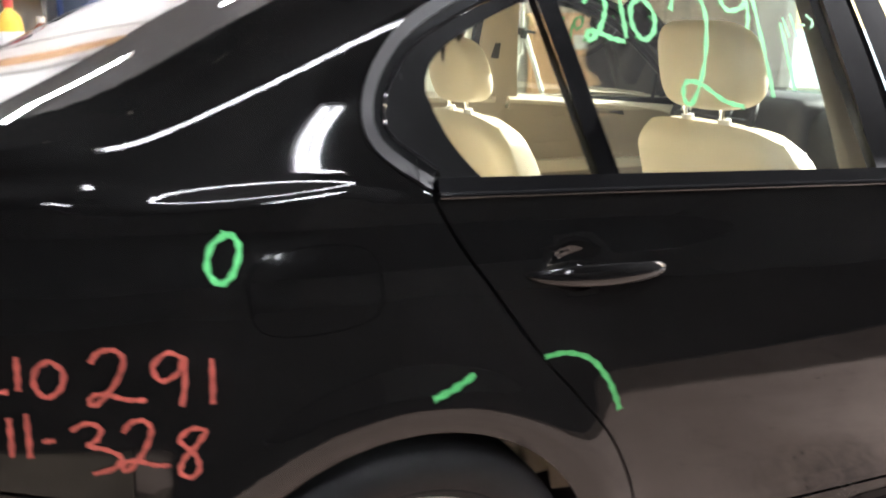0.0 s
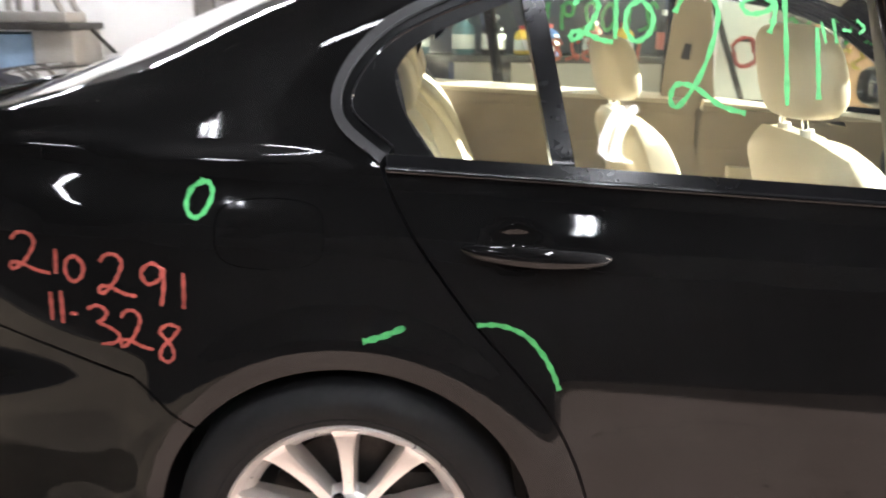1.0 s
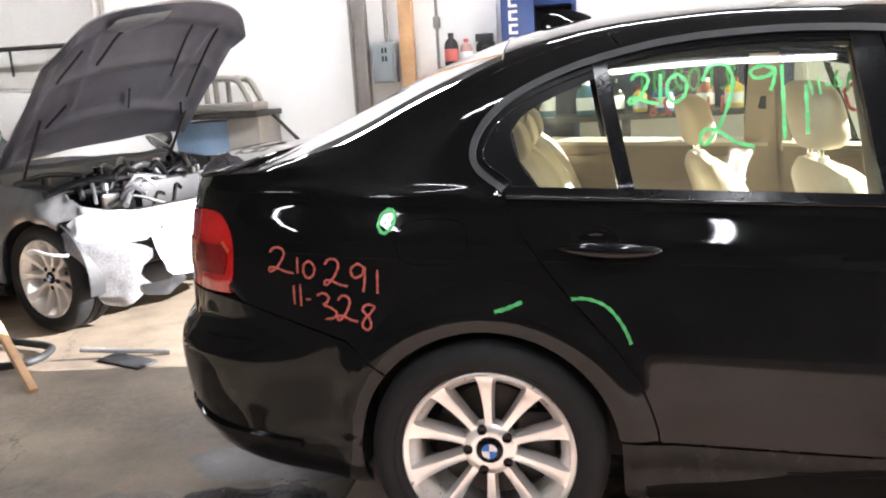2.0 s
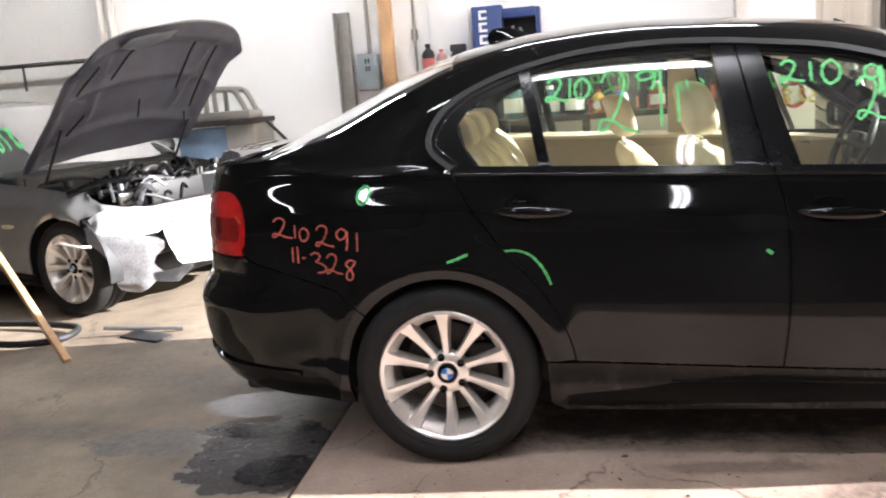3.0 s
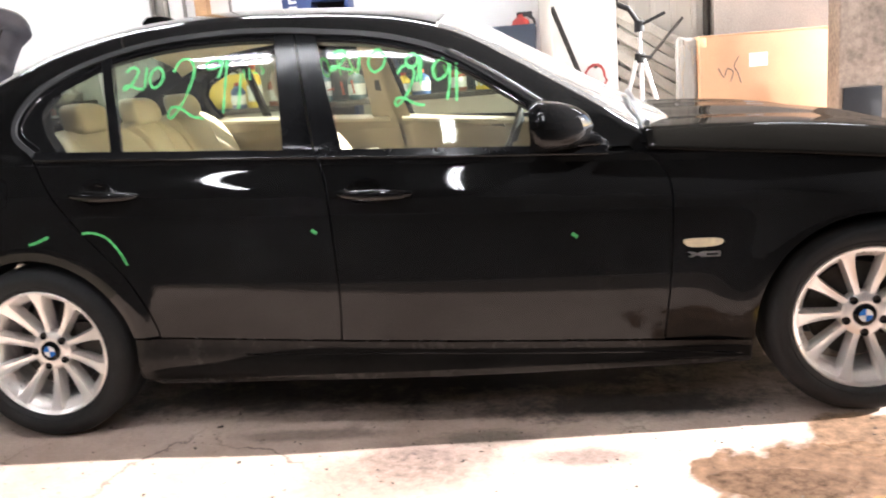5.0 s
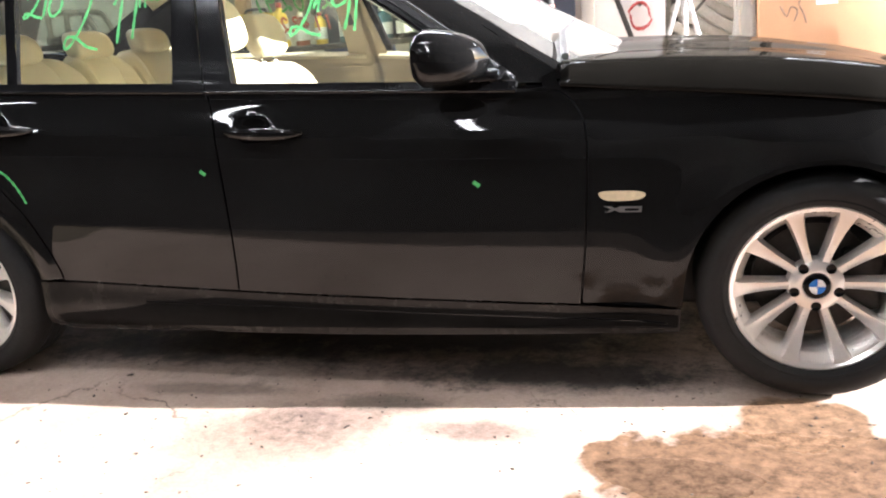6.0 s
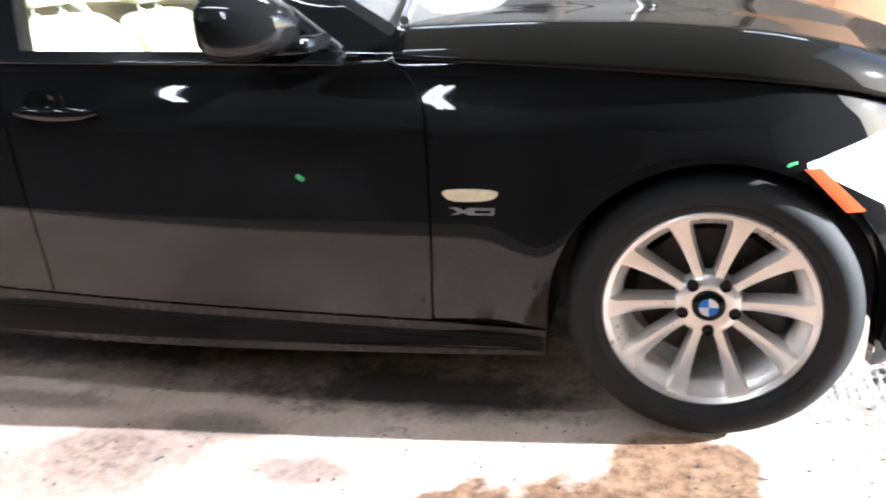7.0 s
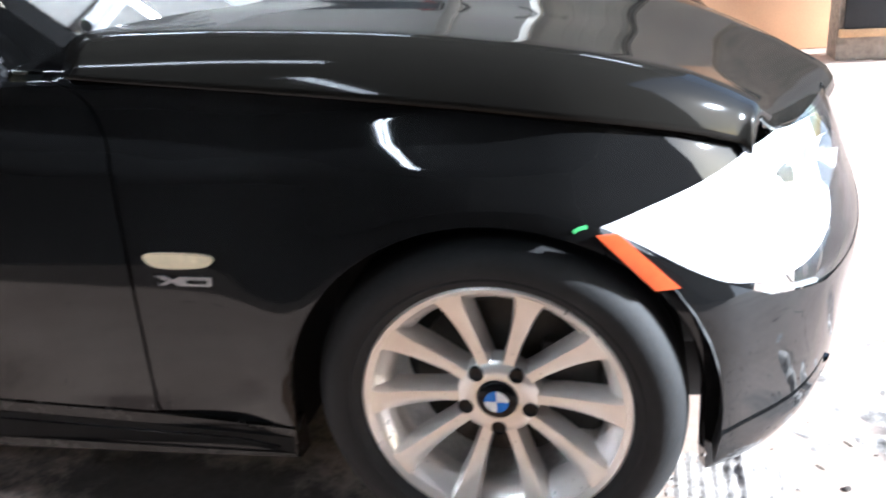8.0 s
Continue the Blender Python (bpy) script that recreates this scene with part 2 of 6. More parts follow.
def panel(name, poly, surf, mat, parent, label="", mirror=None, step=0.03, lip=0.014, sink=0.0):
    """A pressed panel: the part of the smooth surface surf(u, v) inside a closed outline, its edge turned in by lip."""
    poly = [tuple(p) for p in poly]
    area = sum(a[0] * b[1] - b[0] * a[1] for a, b in zip(poly, poly[1:] + poly[:1]))
    if area < 0:
        poly = poly[::-1]
    us, vs = [p[0] for p in poly], [p[1] for p in poly]
    verts, index, faces = [], {}, []

    def vid(p):
        k = (round(p[0], 5), round(p[1], 5))
        if k not in index:
            index[k] = len(verts)
            verts.append(k)
        return index[k]
    for i in range(math.floor(min(us) / step), math.ceil(max(us) / step)):
        col = clip(clip(poly, 0, i * step, False), 0, (i + 1) * step, True)
        if len(col) < 3:
            continue
        for j in range(math.floor(min(vs) / step), math.ceil(max(vs) / step)):
            c = clip(clip(col, 1, j * step, False), 1, (j + 1) * step, True)
            ids = []
            for p in c:
                k = vid(p)
                if k not in ids:
                    ids.append(k)
            if len(ids) >= 3 and abs(sum(verts[a][0] * verts[b][1] - verts[b][0] * verts[a][1] for a, b in zip(ids, ids[1:] + ids[:1]))) > 1e-8:
                faces.append(ids)
    e = 0.002
    pos, nor = [], []
    for u, v in verts:
        p = Vector(surf(u, v))
        n = (Vector(surf(u + e, v)) - Vector(surf(u - e, v))).cross(Vector(surf(u, v + e)) - Vector(surf(u, v - e))).normalized()
        p -= n * sink
        pos.append(p)
        nor.append(n)
    if lip:
        base = len(verts)
        edge = [vid(p) for p in poly]
        edge = [k for k in edge if k < base]
        rim = len(pos)
        for k in edge:
            pos.append(pos[k].copy())
            nor.append(nor[k])
        for k in edge:
            pos.append(pos[k] - nor[k] * lip)
            nor.append(nor[k])
        n = len(edge)
        pairs = {(edge[i], edge[(i + 1) % n]) for i in range(n)}
        rimfaces = [(rim + i, rim + n + i, rim + n + (i + 1) % n, rim + (i + 1) % n) for i in range(n) if (edge[(i + 1) % n], edge[i]) not in pairs]
    else:
        rimfaces = []
    if mirror is not None:
        pos = [Vector((p.x, 2 * mirror - p.y, p.z)) for p in pos]
        nor = [Vector((p.x, -p.y, p.z)) for p in nor]
        faces = [f[::-1] for f in faces]
        rimfaces = [f[::-1] for f in rimfaces]
    me = bpy.data.meshes.new(name)
    me.from_pydata([tuple(p) for p in pos], [], faces + rimfaces)
    flags = np.ones(len(me.polygons), bool)
    flags[len(faces):] = False
    me.polygons.foreach_set("use_smooth", flags)
    if len(me.polygons) == len(faces) + len(rimfaces):
        loops = []
        for f in me.polygons:
            for k in f.vertices:
                loops.append(tuple(nor[k]) if f.use_smooth else (0, 0, 0))
        me.normals_split_custom_set(loops)
    return link(name, me, mat, parent, label)


def ribbon(name, strokes, surf, mat, parent, width=0.012, lift=0.0015, mirror=None, label=""):
    """Hand-drawn marker strokes lying on a surface, all of one mark."""
    vs, fs = [], []
    for st in strokes:
        pts = [np.array(p) for p in spline(st, 5)]
        k0 = len(vs)
        for i, p in enumerate(pts):
            d = pts[min(i + 1, len(pts) - 1)] - pts[max(i - 1, 0)]
            d = d / (np.linalg.norm(d) + 1e-9)
            w = width * (0.42 + 0.12 * math.sin(i * 1.7 + p[0] * 60))
            for s in (-1, 1):
                u, v = p[0] - s * d[1] * w, p[1] + s * d[0] * w
                q, e = Vector(surf(u, v)), 0.002
                n = (Vector(surf(u + e, v)) - Vector(surf(u - e, v))).cross(Vector(surf(u, v + e)) - Vector(surf(u, v - e))).normalized()
                q += n * lift
                vs.append((q.x, q.y if mirror is None else 2 * mirror - q.y, q.z))
        for i in range(len(pts) - 1):
            a = k0 + 2 * i
            fs.append((a, a + 2, a + 3, a + 1))
    me = bpy.data.meshes.new(name)
    me.from_pydata(vs, [], fs)
    return link(name, me, mat, parent, label)


GLYPH = {}
GLYPH["2"] = [[(0.10, 0.80), (0.26, 0.97), (0.52, 0.98), (0.66, 0.80), (0.56, 0.52), (0.36, 0.24), (0.12, 0.05), (0.02, 0.10), (0.10, 0.22), (0.34, 0.20), (0.66, 0.06), (0.98, 0.0)]]
GLYPH["1"] = [[(0.5, 1.0), (0.47, 0.5), (0.42, 0.0)]]
GLYPH["0"] = [[(0.55, 1.0), (0.2, 0.8), (0.1, 0.35), (0.35, 0.0), (0.75, 0.2), (0.85, 0.65), (0.55, 1.0)]]
GLYPH["9"] = [[(0.85, 0.85), (0.5, 1.0), (0.15, 0.8), (0.3, 0.52), (0.7, 0.62), (0.85, 0.88), (0.82, 0.4), (0.7, 0.0)]]
GLYPH["-"] = [[(0.15, 0.5), (0.85, 0.45)]]
GLYPH["3"] = [[(0.02, 0.90), (0.35, 1.0), (0.60, 0.86), (0.50, 0.66), (0.32, 0.56), (0.62, 0.46), (0.92, 0.26), (0.78, 0.06), (0.35, 0.0)]]
GLYPH["8"] = [[(0.95, 0.92), (0.55, 1.0), (0.22, 0.82), (0.42, 0.60), (0.62, 0.40), (0.66, 0.14), (0.42, 0.0), (0.16, 0.14), (0.28, 0.40), (0.62, 0.62), (0.95, 0.90)]]


def written(text, u, v, w, h, slope=0.0, gap=1.25, lean=0.0):
    """Strokes of a hand-written line that starts at (u, v)."""
    out = []
    for i, c in enumerate(text):
        for st in GLYPH.get(c, []):
            out.append([(u + i * w * gap + w * x + lean * y * h, v + slope * i * w + h * y) for x, y in st])
    return out


# ---- body surface of the saloon: x forward from the rear axle, y inward from the near side ----
MID = 0.875
PROFILE = table(curve([0.14, 0.17, 0.21, 0.25, 0.29, 0.325, 0.36, 0.42, 0.52, 0.65, 0.76, 0.85, 0.862, 0.87, 0.88, 0.895, 0.91, 0.925, 0.94, 0.955, 0.97, 0.982, 0.987, 0.995, 1.002, 1.01, 1.1, 1.2, 1.3, 1.4, 1.5],
                      [0.085, 0.04, 0.006, -0.007, -0.008, -0.004, -0.002, -0.008, -0.020, -0.0285, -0.030, -0.0265, -0.0227, -0.0205, -0.0173, -0.0119, -0.0060, -0.0001, 0.0054, 0.0100, 0.0132, 0.0148, 0.0165, 0.027, 0.033, 0.0365, 0.0725, 0.1175, 0.1665, 0.2195, 0.2775]), 0.1, 1.6, blur=0.004)
TAIL_END = table(curve([0.1, 0.15, 0.25, 0.33, 0.45, 0.56, 0.62, 0.66, 0.8, 0.95, 1.06, 1.12], [-0.16, -0.12, -0.04, 0.0, 0.035, 0.04, 0.02, -0.015, -0.02, -0.035, -0.06, -0.12]), 0.05, 1.3, 0.002, 0.01)
NOSE_END = table(curve([0.1, 0.14, 0.2, 0.35, 0.48, 0.55, 0.7, 0.8, 0.9], [-0.06, -0.03, 0.0, 0.012, 0.02, 0.0, -0.06, -0.14, -0.26]), 0.05, 1.0, 0.002, 0.01)
PLAN = spline([(-1.0, 0.9), (-0.99, 0.62), (-0.955, 0.36), (-0.86, 0.17), (-0.7, 0.06), (-0.4, 0.012), (-0.1, 0.001), (0.3, 0.0), (1.2, 0.0), (2.3, 0.0), (2.7, 0.006),
               (2.95, 0.03), (3.13, 0.095), (3.272, 0.22), (3.367, 0.42), (3.41, 0.65), (3.42, 0.9)], 8)
PLAN = [(x, y + 0.02 * (1 - math.cos(math.pi * min(abs(x - 1.35), 1.5) / 1.5))) for x, y in PLAN]
PLAN_S = [0.0]
for p0, p1 in zip(PLAN, PLAN[1:]):
    PLAN_S.append(PLAN_S[-1] + math.dist(p0, p1))
_zero = PLAN_S[min(range(len(PLAN)), key=lambda i: abs(PLAN[i][0] - 0.3))] - 0.3
PLAN_S = [s - _zero for s in PLAN_S]
S_LO, S_HI = PLAN_S[0], PLAN_S[-1]
PLAN_X, PLAN_Y = (table(curve(PLAN_S, [p[k] for p in PLAN]), S_LO, S_HI, 0.001, 0.02) for k in (0, 1))


def ease(a, b, x):
    t = max(0.0, min(1.0, (x - a) / (b - a)))
    return t * t * (3 - 2 * t)


def flare(s, z):
    """The swell of the wings round the wheels."""
    out = 0.0
    for cx, high, mid, wide in ((0.0, 0.017, 0.385, 0.052), (2.76, 0.022, 0.350, 0.085)):
        r = math.hypot(s - cx, z - 0.317)
        if z > 0.2:
            out += high * math.exp(-((r - mid) / wide) ** 2)
    return out


def side(s, z):
    zz = z + 0.055 * (min(max(s, -0.6), 2.4) - 0.3)
    out = -PROFILE(zz) + flare(s, z)
    out += ease(-0.35, -0.95, s) * (TAIL_END(z) + PROFILE(zz) * 0.7) + ease(2.85, 3.35, s) * (NOSE_END(z) + PROFILE(zz) * 0.7)
    if z > 1.0 and -0.62 < s < 2.12:
        out -= 0.03 * max(0.0, 1 - (EDGE(s) - z) / 0.11) ** 3 * ease(1.0, 1.06, z) * ease(-0.6, -0.15, s)
    e = 0.01
    tx, ty = PLAN_X(s + e) - PLAN_X(s - e), PLAN_Y(s + e) - PLAN_Y(s - e)
    k = math.hypot(tx, ty)
    return (PLAN_X(s) + ty / k * out, PLAN_Y(s) - tx / k * out, z)


def belt(x):
    return 0.995 - 0.055 * (x - 0.3)


EDGE = table(curve([-0.62, -0.4, -0.15, 0.1, 0.35, 0.65, 0.95, 1.27, 1.5, 1.7, 1.9, 2.12], [1.074, 1.096, 1.207, 1.322, 1.383, 1.402, 1.392, 1.355, 1.29, 1.18, 1.055, 0.915]), -0.7, 2.2, 0.001, 0.03)
CROWN = table(curve([-0.63, -0.48, -0.16, 0.13, 0.39, 0.64, 0.95, 1.27, 1.5, 1.69, 1.86, 2.0, 2.25], [1.112, 1.19, 1.337, 1.425, 1.458, 1.468, 1.453, 1.425, 1.375, 1.28, 1.18, 1.095, 0.955]), -0.7, 2.3, 0.001, 0.02)


def top(x, t):
    """The upper skin: t is 0 at the roof's edge and 1 on the centre line."""
    x0, y0, z0 = side(x, EDGE(x))
    a = t * math.pi / 2
    return (x0, y0 + (MID - y0) * (0.35 * t + 0.65 * (1 - math.cos(a))), z0 + (CROWN(x) - z0) * math.sin(a) ** 0.9)


SHUT = table(curve([2.08, 2.3, 2.6, 2.9, 3.06, 3.2, 3.28], [0.892, 0.870, 0.839, 0.801, 0.765, 0.722, 0.695]), 2.0, 3.4, 0.001, 0.02)
CREST = table(curve([2.05, 2.3, 2.6, 2.9, 3.1, 3.2, 3.31, 3.43], [0.945, 0.941, 0.926, 0.888, 0.836, 0.797, 0.738, 0.668]), 2.0, 3.5, 0.001, 0.02)


def hood_at(a, t, nose=0.185, corner=0.0):
    """The bonnet: a runs from the screen to the nose, t from the wing to the centre line."""
    end = 3.19 + nose * (1 - (1 - t) ** 2.1) - corner * max(0.0, 1 - t / 0.2) ** 2
    x = 2.1 + (end - 2.1) * a
    xs = 2.1 + (3.19 - corner - 2.1) * a
    x0, y0, z0 = side(xs, SHUT(xs))
    y = y0 + (MID - y0) * (0.10 * t + 0.90 * t ** 1.25)
    k = 0.86 * (1 - (1 - min(1.0, t / 0.12)) ** 1.7) + 0.14 * (1 - (1 - min(1.0, t / 0.6)) ** 2)
    zc = CREST(x) + 0.006 * t - 0.012 * math.exp(-((t - 0.6) / 0.16) ** 2) * (1 - a)
    return (x0 * (1 - t) + x * t if t < 0.2 else x0 * (1 - t) + x * t, y, z0 + (zc - z0) * k)


# ---- the saloon ----
def arch(cx, a0, a1, r=0.342, n=26):
    return [(cx + r * math.cos(radians(a0 + (a1 - a0) * k / n)), 0.318 + r * math.sin(radians(a0 + (a1 - a0) * k / n))) for k in range(n + 1)]


REAR_GAP = spline([(0.063, 1.001), (0.103, 0.918), (0.169, 0.819), (0.229, 0.737), (0.290, 0.666), (0.357, 0.581), (0.405, 0.485), (0.432, 0.40), (0.436, 0.366)], 4)
MID_GAP = spline([(1.058, 0.953), (1.088, 0.82), (1.096, 0.6), (1.092, 0.45), (1.080, 0.33)], 4)
FRONT_GAP = spline([(2.03, 0.900), (2.105, 0.875), (2.15, 0.82), (2.165, 0.74), (2.155, 0.5), (2.136, 0.30)], 4)
FRAME = spline([(0.063, 1.001), (-0.008, 1.06), (-0.018, 1.12), (0.022, 1.19), (0.1, 1.25), (0.26, 1.313), (0.476, 1.356), (0.715, 1.368), (0.891, 1.361), (1.03, 1.347),
                (1.274, 1.313), (1.476, 1.25), (1.631, 1.162), (1.80, 1.045), (1.985, 0.908)], 4)


def inset(pts, d):
    out = []
    for i, p in enumerate(pts):
        a, b = pts[max(i - 1, 0)], pts[min(i + 1, len(pts) - 1)]
        k = math.dist(a, b)
        out.append((p[0] + (b[1] - a[1]) / k * d, p[1] - (b[0] - a[0]) / k * d))
    return out


def shifted(pts, dx, dz=0.0):
    return [(a + dx, b + dz) for a, b in pts]


def low(x):
    """The lower edge of the doors."""
    return 0.366 - 0.046 * (x - 0.3)


def strip(pts, d):
    return list(pts) + inset(pts, d)[::-1]


def handle_z(x):
    return 0.866 - 0.053 * (x - 0.3)


def dished(s, z):
    """The doors' skin, pressed in behind each handle."""
    x, y, zz = side(s, z)
    for xc in (0.302, 1.222):
        r = ((s - xc + 0.012) / 0.066) ** 2 + ((z - handle_z(xc) - 0.010) / 0.042) ** 2
        if r < 1:
            y += 0.022 * (1 - r) ** 2
    return (x, y, zz)


SPOKES = 10


def wheel(parent, x, y, flip, turn=0.0, rough=False):
    """Ten-spoke alloy wheel with its tyre; the outer face looks to -y unless flipped."""
    bm = bmesh.new()
    lathe(bm, [(0.205, 0.10), (0.190, 0.085), (0.188, 0.064), (0.193, 0.046), (0.203, 0.030), (0.212, 0.020), (0.214, 0.012), (0.226, 0.004), (0.230, 0.006), (0.230, 0.02), (0.222, 0.03), (0.222, 0.06)], 64)
    rim = part("wheel", bm, ALLOY, parent, "silver ten-spoke alloy wheel with black tyre")
    bm = bmesh.new()
    lathe(bm, [(0.224, 0.03), (0.231, 0.004), (0.238, -0.004), (0.246, -0.009), (0.25, -0.008), (0.256, -0.012), (0.275, -0.013), (0.29, -0.008), (0.303, 0.004), (0.309, 0.013), (0.313, 0.022), (0.3165, 0.05),
               (0.3165, 0.085), (0.311, 0.086), (0.311, 0.096), (0.3165, 0.097), (0.3165, 0.14), (0.311, 0.141), (0.311, 0.151), (0.3165, 0.152), (0.316, 0.19), (0.305, 0.225), (0.27, 0.24), (0.23, 0.22)], 72)
    for v in bm.verts:
        if v.co.z < -0.305:
            v.co.z = -0.305 - (v.co.z + 0.305) * -0.6
    bb = bmesh.new()
    lathe(bb, [(0.213, 0.10), (0.206, 0.15), (0.205, 0.21), (0.222, 0.21)], 48)
    part("barrel", bb, BARREL, rim)
    part("tyre", bm, TYRE, rim, "worn black rubber tyre")
    bm = bmesh.new()
    sec = []
    for r, half, depth, crown in [(0.050, 0.0130, 0.047, 0.0), (0.075, 0.0125, 0.046, 0.001), (0.10, 0.0128, 0.043, 0.003), (0.13, 0.0150, 0.037, 0.004), (0.16, 0.0180, 0.029, 0.004), (0.185, 0.0215, 0.020, 0.003), (0.202, 0.0255, 0.0135, 0.001), (0.211, 0.030, 0.0105, 0.0), (0.217, 0.036, 0.0095, 0.0)]:
        sec.append([bm.verts.new((r, depth + e, s * half)) for s, e in ((-1.05, 0.05), (-1.0, 0.014), (-0.74, 0.0), (0.0, crown), (0.74, 0.0), (1.0, 0.014), (1.05, 0.05))])
    for a, b in zip(sec, sec[1:]):
        for k in range(6):
            bm.faces.new((a[k], b[k], b[k + 1], a[k + 1]))
    bmesh.ops.recalc_face_normals(bm, faces=bm.faces[:])
    spoke = part("spoke", bm, ALLOY, rim)
    for k in range(SPOKES):
        ob = spoke if k == 0 else link("spoke", spoke.data, None, rim)
        ob.rotation_euler = (0, radians(36 * k + turn), 0)
    bm = bmesh.new()
    lathe(bm, [(0.036, 0.06), (0.037, 0.042), (0.046, 0.041), (0.066, 0.0445), (0.072, 0.050), (0.075, 0.08), (0.03, 0.08)], 48)
    part("hub", bm, ALLOY, rim)
    for k in range(5):
        a = radians(90 + 72 * k + turn)
        bm = bmesh.new()
        lathe(bm, [(0.0001, 0.0415), (0.011, 0.0405), (0.0132, 0.0395), (0.0138, 0.048)], 14)
        b = part("wheel_bolt", bm, TRIM, rim)
        b.location = (0.0585 * math.cos(a), 0, -0.0585 * math.sin(a))
    bm = bmesh.new()
    lathe(bm, [(0.0001, 0.034), (0.030, 0.034), (0.0345, 0.037), (0.036, 0.048)], 32)
    cap = part("centre_cap", bm, TRIM, rim, "black centre cap with blue and white quarters")
    for k in range(4):
        bm = bmesh.new()
        a = [radians(90 * k + 90 * j / 8) for j in range(9)]
        ring = [bm.verts.new((0.021 * math.cos(t), 0.0325, 0.021 * math.sin(t))) for t in a]
        bm.faces.new([bm.verts.new((0, 0.0325, 0))] + ring)
        q = part("cap_quarter", bm, BLUE if k % 2 else WHITE, rim)
    bm = bmesh.new()
    lathe(bm, [(0.05, 0.115), (0.158, 0.115), (0.158, 0.137), (0.05, 0.137)], 48)
    part("brake_disc", bm, DARK_METAL, rim)
    bm = bmesh.new()
    box(bm, (0.07, 0.09, -0.09), (0.175, 0.175, 0.09), 0.015)
    part("brake_caliper", bm, DARK_METAL, rim)
    rim.matrix_parent_inverse.identity()
    rim.location = (x, y, 0.317)
    if flip:
        rim.rotation_euler = (0, 0, math.pi)
    return rim


def both(fn):
    """Builds a part for the near side and its mirror image."""
    for mir in (None, MID):
        fn(mir)


def seat(parent, x, y, front, wide=0.5, drop=0.0):
    """A leather seat: cushion, bolstered backrest with stitched panels, headrest on two posts."""
    k = -0.34 if front else -0.38
    bm = bmesh.new()
    box(bm, (x - 0.05, y - wide / 2, 0.42), (x + 0.5, y + wide / 2, 0.56), 0.05, seg=3)
    cushion = part("seat", bm, LEATHER, parent, "beige leather seat with headrest")
    z0, z1 = 0.46, (1.045 if front else 1.075) - drop
    thick = 0.115 if front else 0.14

    def skin(a, v, face):
        """a runs across from -1 to 1, v upward; face 1 is the front, -1 the back."""
        w = wide / 2 * (1.0 - 0.13 * v if front else 1.0) * (1 - 0.10 * max(0.0, (v - 0.85) / 0.15) ** 2.6)
        z = z0 + (z1 - z0) * v - 0.030 * abs(a) ** 4 * ease(0.75, 1.0, v)
        t = thick * (1 - 0.2 * v) * (1 - 0.75 * max(0.0, (v - 0.86) / 0.14) ** 2.2) * (1 - max(0.0, (abs(a) - 0.8) / 0.2) ** 3 * 0.85)
        px = face * t / 2
        if face > 0:
            px += 0.045 * ease(0.5, 0.86, abs(a)) * (1 - 0.5 * ease(0.7, 1.0, v)) * (1 - ease(0.93, 1.0, abs(a)))
            for c in (0.24, 0.46, 0.68):
                px -= 0.012 * math.exp(-((v - c) / 0.018) ** 2) * (1 - ease(0.45, 0.6, abs(a)))
            px -= 0.012 * math.exp(-((abs(a) - 0.55) / 0.03) ** 2)
        else:
            px += 0.010 * math.exp(-((v - 0.62) / 0.014) ** 2) * (1 - ease(0.9, 1.0, abs(a))) - 0.02 * (1 - a * a) * ease(0.0, 0.5, v)
        return (x + k * (z - 0.5) + px, y + a * w, z)
    na, nv = 26, 30
    bm = bmesh.new()
    rings = []
    for i in range(nv + 1):
        v = i / nv
        rings.append([bm.verts.new(skin(-1 + 2 * j / na, v, 1)) for j in range(na + 1)] + [bm.verts.new(skin(1 - 2 * j / na, v, -1)) for j in range(na + 1)])
    m = len(rings[0])
    for a, b in zip(rings, rings[1:]):
        for j in range(m):
            bm.faces.new((a[j], a[(j + 1) % m], b[(j + 1) % m], b[j]))
    bm.faces.new(rings[-1])
    bm.faces.new(rings[0][::-1])
    bmesh.ops.recalc_face_normals(bm, faces=bm.faces[:])
    part("backrest", bm, LEATHER, cushion)
    hz = (1.165 if front else 1.108) - drop
    hx = x + k * (hz - 0.5) + 0.01
    hw, hh, hd = (0.138, 0.094, 0.052) if front else (0.120, 0.058, 0.05)
    bm = bmesh.new()
    bmesh.ops.create_uvsphere(bm, u_segments=28, v_segments=18, radius=1)
    for v in bm.verts:
        c = [math.copysign(abs(u) ** 0.55, u) for u in v.co]
        yy, zz = c[1] * hw * (1 - 0.10 * max(0.0, c[2])), c[2] * hh
        v.co = (hx + c[0] * hd + 0.03 * (yy / hw) ** 2 - zz * 0.22, y + yy, hz + zz)
    part("headrest", bm, LEATHER, cushion)
    for sg in (-0.058, 0.058):
        bm = bmesh.new()
        rod(bm, (hx + 0.03, y + sg, z1 - 0.05), (hx + 0.012, y + sg, hz - hh + 0.03), 0.007)
        part("headrest_post", bm, CHROME, cushion)
        bm = bmesh.new()
        rod(bm, (hx + 0.027, y + sg, z1 - 0.02), (hx + 0.024, y + sg, z1 + 0.008), 0.014, 12)
        part("post_sleeve", bm, WHITE, cushion)
    return cushion


def dented(s, z):
    """The wrecked car's crumpled wing: the body surface with dents toward the nose."""
    x, y, zz = side(s, z)
    k = ease(2.45, 2.95, s)
    n1, n2 = noise.noise(Vector((s * 5, z * 5, 3.1))), noise.noise(Vector((s * 12, z * 12, 7.7)))
    return (x - 0.03 * k * ease(2.7, 3.2, s) + 0.02 * k * n2, y + k * (0.05 * n1 + 0.03 * n2 + 0.02), zz + 0.02 * k * n1 - 0.03 * ease(2.8, 3.2, s))


LINER = material("bonnet_liner", (0.070, 0.074, 0.098), 0.42, scale=9, vary=0.25, bump=0.15)


